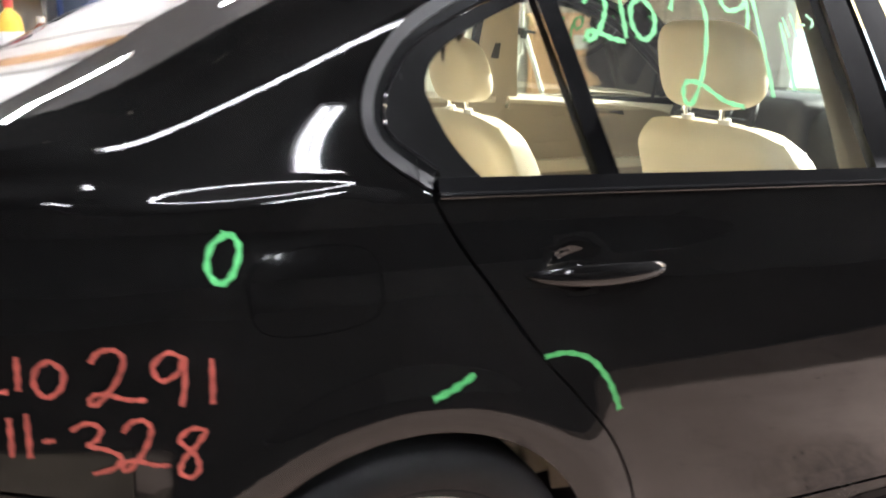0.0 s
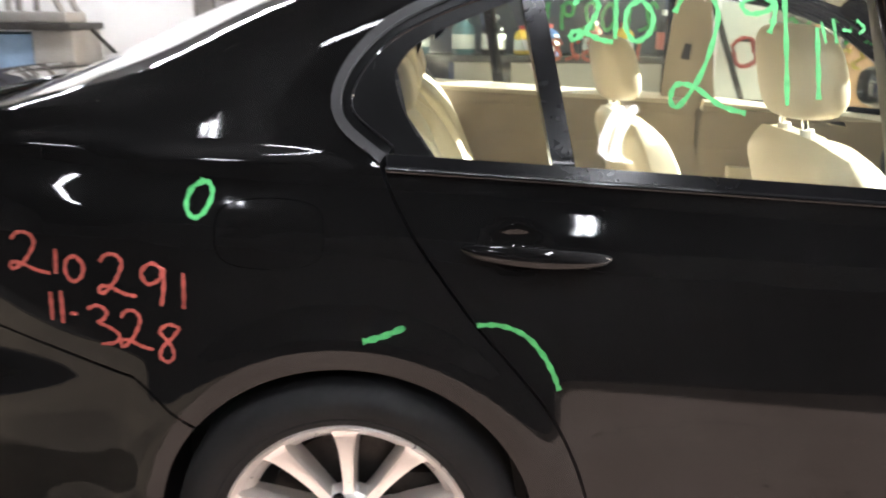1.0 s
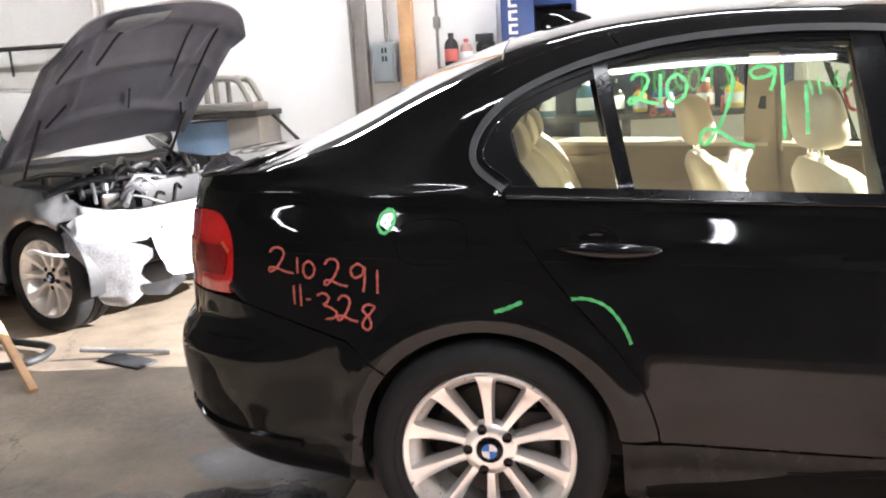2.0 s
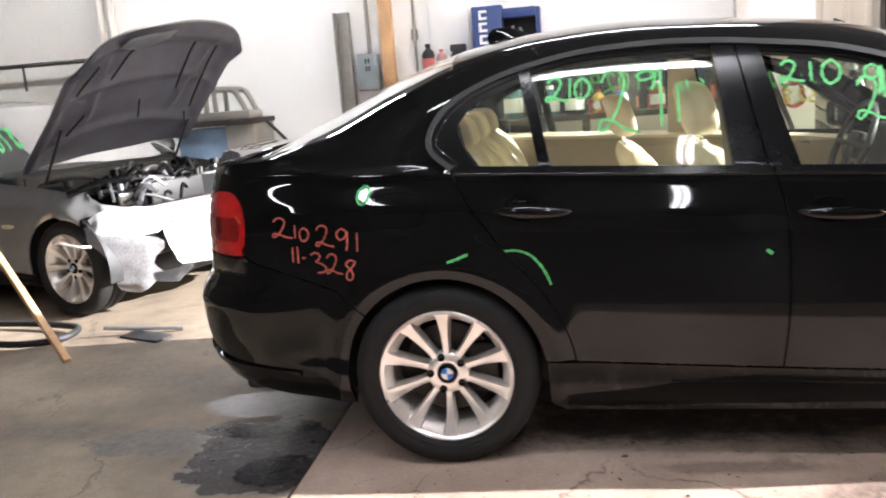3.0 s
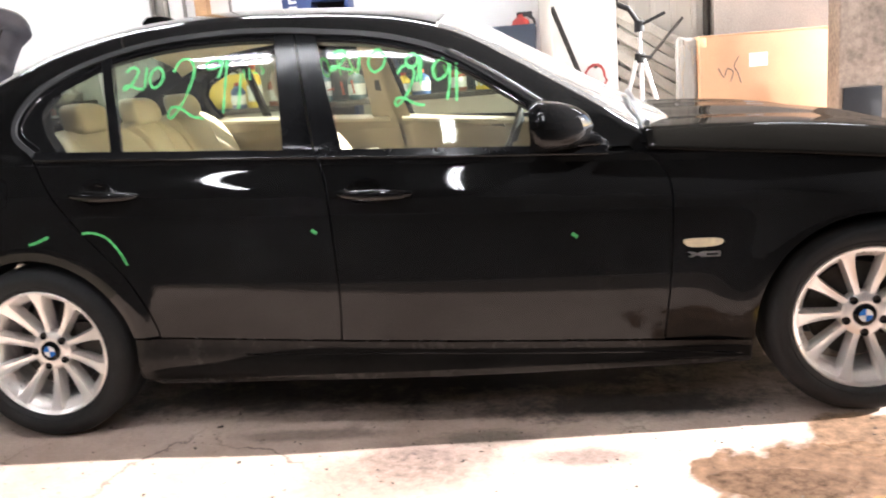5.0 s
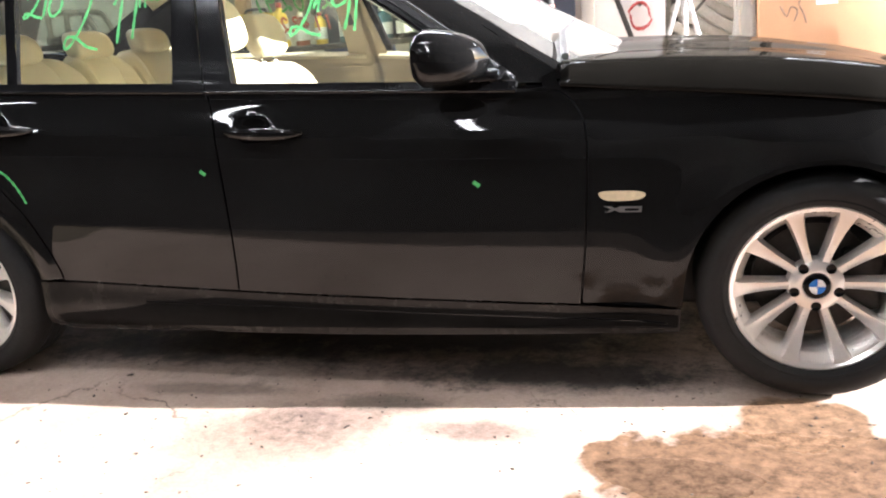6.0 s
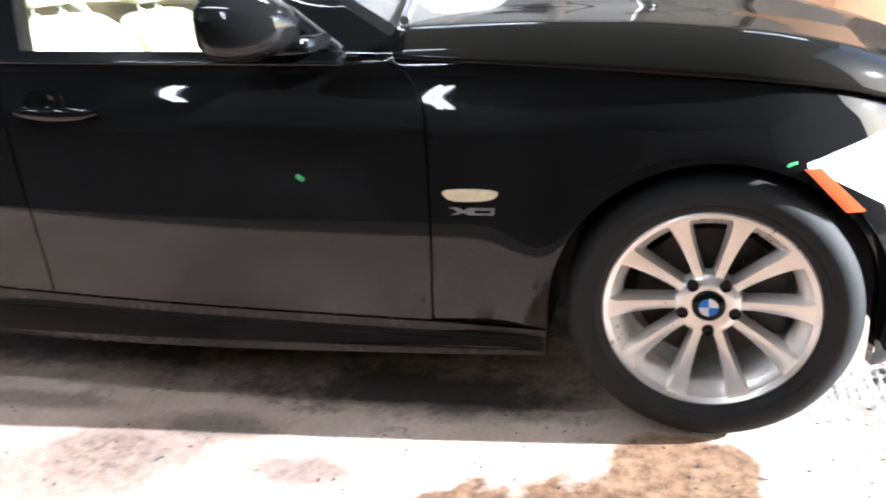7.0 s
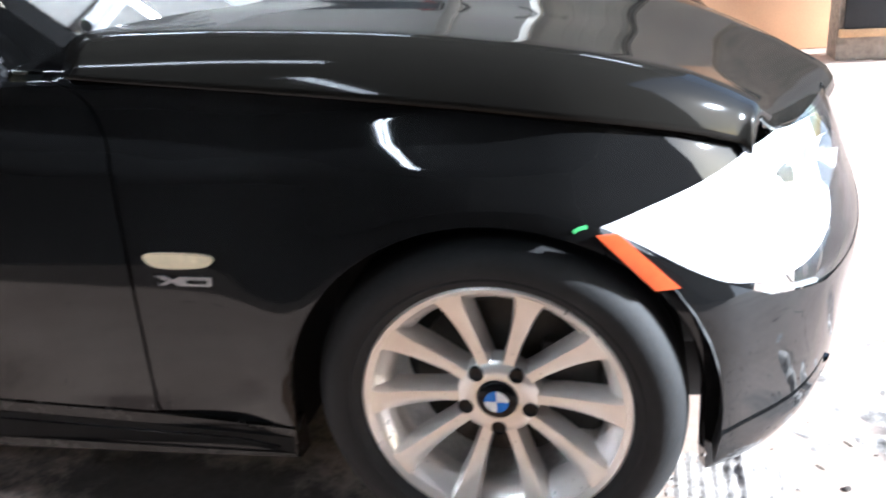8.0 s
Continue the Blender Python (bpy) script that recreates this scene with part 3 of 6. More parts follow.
def raised_bonnet(car, paint):
    """The wrecked car's bonnet, swung up and slightly twisted, with its ribbed inner panel."""
    length, half = 1.36, 0.71

    def at(a, t, drop=0.0):
        end = length * (1 - 0.09 * t * t - 0.13 * abs(t) ** 7)
        u, v = a * end, t * half * (1 - 0.05 * a)
        z = 0.025 * (1 - t * t) - 0.05 * ease(0.8, 1.0, a) - 0.02 * ease(0.8, 1.0, abs(t)) + 0.012 * noise.noise(Vector((u * 3, v * 3, 2.2)))
        return (u, v, z - drop)

    def relief(a, t):
        ridge = lambda d, w: math.exp(-(d / w) ** 2)
        r = ridge(a - 0.17 - 0.10 * (1 - t * t), 0.035) + ridge(a - 0.56 - 0.05 * (1 - t * t), 0.03) + 0.8 * ridge(abs(t) - 0.45 - 0.2 * a, 0.04) * ease(0.25, 0.4, a) * (1 - ease(0.8, 0.92, a))
        r += ridge(a - 0.9, 0.05) + ridge(abs(t) - 0.93, 0.06)
        return 0.035 - 0.026 * min(1.0, r) - 0.012 * (1 - ease(0.0, 0.06, 1 - abs(t)))
    span = [-1 + 2 * k / 60 for k in range(61)]
    hood = sheet("bonnet", [[at(a, t) for t in span] for a in np.linspace(0, 1, 40)], paint, car, "open bonnet with dark ribbed inner panel", thick=0.006)
    sheet("bonnet_liner", [[at(a, t, 0.014 + 0.03 - relief(a, t) if 0 < k < 60 and 0 < i < 45 else 0.008) for k, t in enumerate(span)] for i, a in enumerate(np.linspace(0.0, 0.995, 46))], LINER, hood, "dark blue-grey ribbed inner panel")
    sheet("bonnet_lip", [[at(a, t, 0.052 + 0.008 * noise.noise(Vector((a * 20, t * 9, 0)))) for a in np.linspace(0.86 + 0.07 * ((t + 0.35) / 0.3) ** 2, 0.99, 6)] for t in np.linspace(-0.62, -0.08, 14)], STEEL, hood, "bare bent metal edge")
    for t0, a0, a1 in ((-0.82, 0.62, 0.8), (-0.5, 0.66, 0.88), (0.42, 0.5, 0.86), (0.74, 0.35, 0.85), (-0.72, 0.28, 0.42), (0.1, 0.3, 0.44), (0.8, 0.2, 0.3)):
        bm = bmesh.new()
        tube(bm, [at(a0 + (a1 - a0) * k / 5, t0 - 0.1 * k / 5 * (1 if t0 > 0 else -1), 0.047) for k in range(6)], 0.008)
        part("liner_slot", bm, INNER, hood)
    hood.matrix_parent_inverse.identity()
    hood.matrix_basis = Matrix.Translation((2.25, MID + 0.03, 1.0)) @ Matrix.Rotation(radians(-9), 4, "Z") @ Matrix.Rotation(radians(-39), 4, "Y") @ Matrix.Rotation(radians(6.5), 4, "X")
    return hood


def saloon(name, label, paint, m, wreck=False):
    car = thing(name, label, "car")
    # sides
    e_c = [(x, EDGE(x)) for x in np.linspace(-0.62, 0.33, 20)]
    cut = next(i for i, p in enumerate(FRAME) if p[0] > 0.33)
    quarter = arch(0.0, 8, 139) + spline([(-0.36, 0.636), (-0.5, 0.684), (-0.655, 0.730)], 4) + spline([(-0.702, 0.766), (-0.684, 0.80), (-0.680, 0.90), (-0.728, 0.962), (-0.8, 0.978), (-0.95, 0.968)], 4) + \
        spline([(-0.96, 1.050), (-0.85, 1.060), (-0.74, 1.068)], 3) + e_c + FRAME[:cut + 1][::-1] + shifted(REAR_GAP, -0.003)[1:] + [(0.345, 0.362)]
    both(lambda q: panel("rear_quarter", quarter, side, paint, car, mirror=q, step=0.02))
    rail = [(x, EDGE(x)) for x in np.linspace(0.335, 2.12, 40)] + [(2.05, 0.905)] + FRAME[cut:][::-1]
    both(lambda q: panel("roof_rail", rail, side, paint, car, mirror=q, step=0.02))
    rdoor = [(x, belt(x) - 0.009) for x in np.linspace(0.072, 1.053, 30)] + shifted(MID_GAP, -0.003)[1:] + [(x, low(x)) for x in np.linspace(1.077, 0.445, 16)] + shifted(REAR_GAP, 0.003)[1:][::-1]
    fdoor = [(x, belt(x) - 0.009) for x in np.linspace(1.064, 2.025, 30)] + shifted(FRONT_GAP, -0.003)[1:] + [(x, low(x)) for x in np.linspace(2.132, 1.085, 24)] + shifted(MID_GAP, 0.003)[1:][::-1]
    doors = {}
    for q in (None, MID):
        doors["r", q] = panel("rear_door", rdoor, dished, paint, car, mirror=q, step=0.014)
        doors["f", q] = panel("front_door", fdoor, dished, paint, car, mirror=q, step=0.014)
    for gap in (REAR_GAP, MID_GAP, FRONT_GAP):
        both(lambda q: panel("door_shut", strip(shifted(gap, -0.025), -0.05 if gap[0][1] > gap[-1][1] else 0.05), side, INNER, car, mirror=q, sink=0.022, lip=0, step=0.06))
    fender = shifted(FRONT_GAP, 0.003)[1:][::-1] + [(2.05, 0.908), (2.09, 0.909)] + [(x, SHUT(x)) for x in np.linspace(2.1, 3.19, 30)] + \
        [(3.212, 0.714), (3.10, 0.690), (3.0, 0.670), (2.93, 0.652)] + arch(2.755, 58, 176) + [(2.408, 0.275), (2.14, 0.285)]
    both(lambda q: panel("front_wing", fender, dented if wreck else side, paint, car, mirror=q))
    both(lambda q: panel("sill", [(0.345, 0.356)] + [(x, low(x) - 0.007) for x in np.linspace(0.42, 2.13, 30)] + [(2.405, 0.268), (2.40, 0.194), (1.6, 0.190), (0.9, 0.190), (0.40, 0.180), (0.35, 0.22)], side, SKIRT, car, mirror=q, lip=0.05))
    # Flat dark strip on the sill; its colour stands for a shaded hollow.
    shade_outline = spline([(0.40, 0.243), (0.62, 0.262), (0.80, 0.290), (0.95, 0.302)], 5) + [(x, low(x) - 0.030) for x in np.linspace(1.0, 2.13, 16)] + [(2.397, 0.250), (2.397, 0.216), (1.6, 0.213), (0.9, 0.212), (0.41, 0.200)]
    both(lambda q: panel("sill_shade_strip", shade_outline, side, SILL, car, mirror=q, sink=-0.002, lip=0.008, label="flat dark strip painted for the shaded hollow of the sill"))

    def sill_bead(q):
        bm = bmesh.new()
        pts = [side(x, low(x) - 0.044 - 0.012 * ease(1.3, 0.7, x)) for x in np.linspace(0.74, 2.37, 40)]
        tube(bm, [(p[0], p[1] - 0.001 if q is None else 2 * q - p[1] + 0.001, p[2]) for p in pts], 0.0026, 8)
        part("sill_bead", bm, GLOSS, car, "glossy moulded line along the sill")
    both(sill_bead)
    rb_top = spline([(-0.36, 0.630), (-0.5, 0.678), (-0.655, 0.724), (-0.8, 0.742), (-1.1, 0.742), (S_LO, 0.742)], 4)
    rbump = arch(0.0, 140, 188)[::-1] + rb_top + [(S_LO, 0.40), (-1.2, 0.38), (-1.0, 0.33), (-0.85, 0.285), (-0.6, 0.235), (-0.33, 0.215)]
    both(lambda q: panel("rear_bumper", rbump, side, paint, car, mirror=q, lip=0.03))
    tail = spline([(-0.704, 0.75), (-0.706, 0.772), (-0.689, 0.80), (-0.685, 0.90), (-0.731, 0.959), (-0.8, 0.974), (-0.95, 0.964), (-1.12, 0.95)], 4) + [(-1.15, 0.75)]

    def tail_lamp(q):
        lamp = panel("tail_lamp", tail, side, LENS_RED, car, mirror=q, lip=0.03, sink=0.002, label="red tail lamp")
        panel("lamp_band", [(-0.72, 0.80), (-0.705, 0.84), (-0.712, 0.885), (-1.1, 0.88), (-1.1, 0.80)], side, LENS_DARK, lamp, mirror=q, lip=0.004, sink=-0.0015)
        panel("lamp_marker", [(-0.715, 0.895), (-0.692, 0.868), (-0.697, 0.862), (-0.722, 0.888)], side, ORANGE, lamp, mirror=q, lip=0.002, sink=-0.003, step=0.01, label="small orange side marker")
    both(tail_lamp)
    both(lambda q: panel("boot_panel", [(-1.155, 0.75), (S_LO, 0.75), (S_LO, 1.078), (-1.155, 1.055)], side, paint, car, mirror=q))
    rows = []
    for i in range(13):
        a = i / 12
        row = []
        for j in range(25):
            t = j / 12
            u = t if t <= 1 else 2 - t
            s0 = -0.76 - 0.2 * a
            x0, y0, z0 = side(s0, 1.067 - 0.017 * a)
            xl = -0.62 - 0.315 * a + 0.05 * a * (1 - u) ** 2
            y = y0 + (MID - y0) * u
            z = z0 + (1.104 - 0.024 * a + 0.006 * ease(0.8, 1.0, a) - z0) * (1 - (1 - u) ** 3.2)
            row.append((x0 + (xl - x0) * min(1, u * 2.2), y if t <= 1 else 2 * MID - y, z))
        rows.append(row)
    sheet("boot_lid", rows[::-1], paint, car, thick=0.012)
    both(lambda q: sheet("boot_shoulder", [[side(-0.62 - 0.14 * k / 6, EDGE(-0.62) - 0.007 * k / 6)] + [tuple(np.array(side(-0.62 - 0.14 * k / 6, EDGE(-0.62) - 0.007 * k / 6)) * (1 - w) + np.array((-0.62, 0.42, 1.1)) * w) for w in (0.5, 1)] for k in range(7)], paint, car, mirror=q))

    # upper skin
    def cross(x, t0=0.0):
        half = [top(x, t0 + (1 - t0) * k / 14) for k in range(15)]
        return half + [(p[0], 2 * MID - p[1], p[2]) for p in half[-2::-1]]
    sheet("roof", [cross(x) for x in np.linspace(0.06, 1.45, 40)], paint, car)
    rear_screen = sheet("rear_screen", [cross(x, 0.13) for x in np.linspace(-0.615, 0.056, 24)], REAR_SCREEN, car, "slanted rear window")
    both(lambda q: sheet("rear_pillar", [[top(x, 0.135 * k / 3) for k in range(4)] for x in np.linspace(-0.62, 0.06, 20)], paint, car, mirror=q))
    def screen_row(k):
        half = [top(1.455 + (0.675 + 0.15 * ease(0.1, 0.75, t)) * k, t) for t in [0.1 + 0.9 * j / 14 for j in range(15)]]
        return half + [(p[0], 2 * MID - p[1], p[2]) for p in half[-2::-1]]
    windscreen = sheet("windscreen", [screen_row(k) for k in np.linspace(0, 1, 26)], SCREEN, car, "raked windscreen")
    if not wreck:
        base = screen_row(1.0)
        lip = [hood_at(0.02, min(j, 28 - j) / 14) for j in range(29)]
        sheet("cowl", [[(p[0] - 0.02, p[1], p[2] - 0.006) for p in base], [((p[0] + h[0]) / 2, p[1], min(p[2], h[2]) - 0.03) for p, h in zip(base, lip)], [(h[0] + 0.1, p[1], h[2] - 0.02) for p, h in zip(base, lip)]], INNER, car, "black plastic cowl below the windscreen")
    both(lambda q: sheet("front_pillar", [[top(x, 0.105 * k / 3) for k in range(4)] for x in np.linspace(1.45, 2.13, 20)], paint, car, mirror=q))
    sheet("headliner", [[(p[0], p[1] if abs(p[1] - MID) < 0.4 else MID + (p[1] - MID) * 0.96, p[2] - 0.035) for p in cross(x)] for x in np.linspace(0.0, 1.45, 16)], CREAM, car)

    # glass and frames
    ring = inset(FRAME, 0.036)
    both(lambda q: panel("window_surround", strip(FRAME, 0.017), side, INNER, car, mirror=q, sink=-0.006, lip=0.02, step=0.05))
    both(lambda q: panel("window_channel", strip(inset(FRAME, 0.016), 0.023), side, SEAL, car, mirror=q, sink=0.002, lip=0.02, step=0.05))
    ins = [p for p in ring if p[1] > belt(p[0]) + 0.012]

    def between(x0a, x0b, x1a, x1b):
        """The glass outline between two slanting bars (bottom x, top x)."""
        pts = []
        zb0 = belt(x0a) + 0.008
        left = [(x0a, zb0)] if x0a > 0.12 else [(0.085, 1.012)]
        upper = [p for p in ins if (p[0] > x0a + (x0b - x0a) * (p[1] - 1.0) / 0.33) and (p[0] < x1a + (x1b - x1a) * (p[1] - 0.96) / 0.38)]
        return left + upper + [(x1a, belt(x1a) + 0.008)] + [(x, belt(x) + 0.008) for x in np.linspace(x1a, x0a, 12)][1:-1]

    def moulding(u, v):
        x0, y0, z0 = side(u, belt(u) - 0.012)
        return (x0, y0 + 0.45 * (v - belt(u) + 0.012), v)

    def panes(q):
        d, f = doors["r", q], doors["f", q]
        g1 = panel("quarter_glass", between(0.0, -0.2, 0.365, 0.305), side, GLASS, d, mirror=q, sink=0.004, lip=0)
        hem = spline([(0.158, 1.004), (0.128, 1.04), (0.104, 1.078), (0.086, 1.13), (0.092, 1.16), (0.118, 1.19), (0.175, 1.222), (0.26, 1.257), (0.33, 1.283)], 4)
        panel("glass_border", [(0.087, 1.014)] + [p for p in ins if p[0] < 0.33 and p[1] > 1.014] + hem[::-1], side, SEAL, d, mirror=q, sink=0.002, lip=0.002, label="black border of the quarter glass")
        bm = bmesh.new()
        line = [side(*p) for p in inset(FRAME, 0.034) if p[0] < 1.75 and p[1] > 1.01]
        tube(bm, [(p[0], p[1] + 0.001 if q is None else 2 * MID - p[1] - 0.001, p[2]) for p in line], 0.0028, 8)
        part("seal_bead", bm, GLOSS, d, "thin glossy bead inside the window seal")
        g2 = panel("door_glass", between(0.365, 0.305, 0.955, 0.905), side, GLASS, d, mirror=q, sink=0.004, lip=0)
        g3 = panel("door_glass", between(1.135, 1.035, 1.90, 1.90), side, GLASS, f, mirror=q, sink=0.004, lip=0)
        panel("window_bar", [(0.35, 0.985), (0.388, 0.985), (0.322, 1.312), (0.288, 1.30)], side, TRIM, d, mirror=q, sink=-0.003, lip=0.02)
        panel("pillar_cover", [(0.945, 0.955), (1.045, 0.952), (0.968, 1.345), (0.900, 1.348)], side, TRIM, d, mirror=q, sink=-0.002, lip=0.02)
        panel("pillar_cover", [(1.05, 0.952), (1.140, 0.949), (1.043, 1.332), (0.973, 1.345)], side, TRIM, f, mirror=q, sink=-0.0035, lip=0.02)
        panel("mirror_triangle", [(1.78, 0.918), (1.985, 0.908), (1.80, 1.045), (1.765, 1.068)], side, TRIM, f, mirror=q, sink=-0.002, lip=0.02)
        panel("belt_moulding", [(x, belt(x) + 0.010) for x in np.linspace(0.075, 1.053, 20)] + [(x, belt(x) - 0.011) for x in np.linspace(1.053, 0.075, 20)], moulding, TRIM, d, mirror=q, sink=-0.004, lip=0.025)
        panel("belt_moulding", [(x, belt(x) + 0.010) for x in np.linspace(1.062, 1.98, 20)] + [(x, belt(x) - 0.011) for x in np.linspace(1.98, 1.062, 20)], moulding, TRIM, f, mirror=q, sink=-0.004, lip=0.025)
        for ob, x0, x1 in ((d, 0.075, 1.053), (f, 1.062, 1.98)):
            bm = bmesh.new()
            pts = []
            for x in np.linspace(x0, x1, 24):
                px, py, pz = moulding(x, belt(x) - 0.013)
                pts.append((px, (py - 0.003) if q is None else 2 * MID - py + 0.003, pz))
            tube(bm, pts, 0.0055, 10)
            part("belt_bead", bm, GLOSS, ob, "rounded gloss-black bead along the window sill")
        for g in (g1, g2, g3):
            g.visible_shadow = False
    both(panes)
    rear_screen.visible_shadow = windscreen.visible_shadow = False

    # front end
    cols = [(k / 22) ** 1.5 for k in range(23)]
    shape = (0.06, 0.16) if wreck else (0.185, 0.0)
    rows = [[hood_at(a, t, *shape) for t in cols] for a in np.linspace(0, 1, 40)]
    for dx, dz in ((0.010, -0.008), (0.012, -0.018), (0.006, -0.022)):
        rows.append([(p[0] + dx * (0.4 + 0.6 * ease(0.03, 0.3, t)), p[1], p[2] + dz * (0.35 + 0.65 * ease(0.03, 0.3, t))) for p, t in zip(rows[-1], cols)])
    rows = [r + [(p[0], 2 * MID - p[1], p[2]) for p in r[-2::-1]] for r in rows]
    hood = raised_bonnet(car, paint) if wreck else sheet("bonnet", rows, DUSTY, car, thick=0.015)
    lamp_o = spline([(2.935, 0.648), (3.0, 0.664), (3.10, 0.684), (3.21, 0.707), (3.4, 0.722), (3.6, 0.725), (3.78, 0.70), (3.83, 0.63), (3.73, 0.55), (3.5, 0.485), (3.35, 0.475), (3.215, 0.498), (3.12, 0.543), (3.02, 0.602)], 4, closed=True)

    def headlamp(q):
        shell = panel("headlamp", lamp_o, side, WHITE, car, mirror=q, sink=0.05, lip=0, label="clear headlamp with chrome bowls")
        panel("lamp_cover", lamp_o, side, CLEAR, shell, mirror=q, sink=0.001, lip=0).visible_shadow = False
        for s0, r in ((3.3, 0.062), (3.52, 0.066)):
            bm = bmesh.new()
            c = side(s0, 0.605)
            lathe(bm, [(r, -0.012), (r * 0.9, -0.004), (r * 0.6, 0.02), (0.012, 0.035)], 24)
            mt = pose(c[0] - 0.03, (c[1] if q is None else 2 * MID - c[1]) + (0.045 if q is None else -0.045), c[2], 0, 0, 60 if q is None else 120)
            bmesh.ops.transform(bm, verts=bm.verts[:], matrix=mt)
            part("lamp_bowl", bm, CHROME, shell)
    if not wreck:
        both(headlamp)
    fb = arch(2.755, 2, 57)[::-1]
    fb = [(2.935, 0.640), (3.015, 0.594), (3.115, 0.534), (3.21, 0.489), (3.35, 0.466), (3.5, 0.476), (3.735, 0.541), (3.85, 0.57), (S_HI, 0.57), (S_HI, 0.15), (3.5, 0.145), (3.2, 0.145), (3.13, 0.15), (3.105, 0.22)] + fb[::-1]
    if not wreck:
        both(lambda q: panel("front_bumper", fb, side, paint, car, mirror=q, lip=0.02))
        both(lambda q: panel("grille", [(3.86, 0.58), (3.82, 0.70), (S_HI, 0.71), (S_HI, 0.58)], side, INNER, car, mirror=q))
        both(lambda q: panel("reflector", [(2.925, 0.640), (2.955, 0.640), (3.044, 0.544), (3.008, 0.545)], side, ORANGE, car, mirror=q, sink=-0.007, lip=0.008, label="orange side reflector"))
        both(lambda q: panel("bumper_ledge", [(3.13, 0.243), (3.5, 0.243), (3.5, 0.232), (3.13, 0.232)], side, paint, car, mirror=q, sink=-0.006, lip=0.01))

    both(lambda q: panel("sill_inner", [(0.40, 0.405), (2.13, 0.325), (2.13, 0.24), (0.40, 0.29)], side, INNER, car, mirror=q, sink=0.03, lip=0, step=0.1))
    both(lambda q: panel("bumper_ledge", spline([(-0.52, 0.335), (-0.8, 0.362), (-1.05, 0.385), (S_LO, 0.40)], 4) + spline([(S_LO, 0.378), (-1.05, 0.362), (-0.8, 0.338), (-0.52, 0.318)], 4), side, paint, car, mirror=q, sink=-0.012, lip=0.014))

    # wheels
    for x, tn in ((0.0, 18.0), (2.76, 0.0)):
        wheel(car, x, 0.012 + 0.004 * x, False, tn)
        wheel(car, x, 2 * MID - 0.012 - 0.004 * x, True, tn)
    both(lambda q: [sheet("wheel_liner", [[(cx + 0.37 * math.cos(radians(-14 + 208 * k / 24)), yy if q is None else 2 * MID - yy, 0.318 + 0.36 * math.sin(radians(-14 + 208 * k / 24))) for k in range(25)] for yy in (0.045, 0.33)], INNER, car) for cx in (0.0, 2.757)])
    bm = bmesh.new()
    box(bm, (-0.85, 0.32, 0.17), (3.15, 2 * MID - 0.32, 0.36), 0.03)
    box(bm, (0.42, 0.07, 0.165), (2.36, 2 * MID - 0.07, 0.34), 0.03)
    part("floor_pan", bm, INNER, car)

    # mirrors, handles, lamps
    def outside(q):
        f, r = doors["f", q], doors["r", q]
        bm = bmesh.new()
        n, k = 12, 16
        ring = []
        for i in range(n + 1):
            v = i / n
            x = 1.742 + 0.19 * v
            sz = math.sqrt(max(0.0, 1 - (max(0, v - 0.12) / 0.88) ** 2.2)) * (0.8 + 0.2 * min(1, v * 8))
            row = []
            for j in range(k):
                a = 2 * math.pi * j / k
                c, s = math.cos(a), math.sin(a)
                c = abs(c) ** 0.7 * (1 if c > 0 else -1)
                s = abs(s) ** 0.7 * (1 if s > 0 else -1)
                row.append(bm.verts.new((x, -0.065 + 0.115 * c * sz - 0.01 * v, 0.996 + 0.077 * s * sz - 0.012 * v)))
            ring.append(row)
        for a, b in zip(ring, ring[1:]):
            for j in range(k):
                bm.faces.new((a[j], b[j], b[(j + 1) % k], a[(j + 1) % k]))
        lip = [bm.verts.new((1.764, -0.065 + (v.co.y + 0.065) * 0.9, 0.996 + (v.co.z - 0.996) * 0.9)) for v in ring[0]]
        for j in range(k):
            bm.faces.new((lip[j], ring[0][j], ring[0][(j + 1) % k], lip[(j + 1) % k]))
        bm.faces.new(lip[::-1])
        bmesh.ops.recalc_face_normals(bm, faces=bm.faces[:])
        if q is not None:
            bmesh.ops.transform(bm, verts=bm.verts[:], matrix=Matrix.Translation((0, 2 * MID, 0)) @ Matrix.Diagonal((1, -1, 1, 1)))
            bmesh.ops.reverse_faces(bm, faces=bm.faces[:])
        mir = part("door_mirror", bm, paint, f, "black door mirror with folding foot")
        sg = 1 if q is None else -1
        yq = lambda y: y if q is None else 2 * MID - y
        bm = bmesh.new()
        box(bm, (1.80, min(yq(-0.075), yq(0.06)), 0.922), (1.955, max(yq(-0.075), yq(0.06)), 0.957), 0.016)
        part("mirror_foot", bm, GLOSS, mir, "glossy foot of the mirror")
        bm = bmesh.new()
        rim = []
        for x, z in spline([(1.50, 1.243), (1.64, 1.163), (1.80, 1.052), (1.975, 0.922)], 5):
            px, py, pz = side(x, z)
            rim.append((px, yq(py - 0.006), pz))
        tube(bm, rim, 0.0065, 8)
        part("frame_bead", bm, FRAME_BEAD, f, "grey polished bead along the window frame")
        bm = bmesh.new()
        box(bm, (1.759, min(yq(-0.135), yq(0.005)), 0.958), (1.765, max(yq(-0.135), yq(0.005)), 1.034), 0.0025)
        part("mirror_glass", bm, MIRROR, mir)
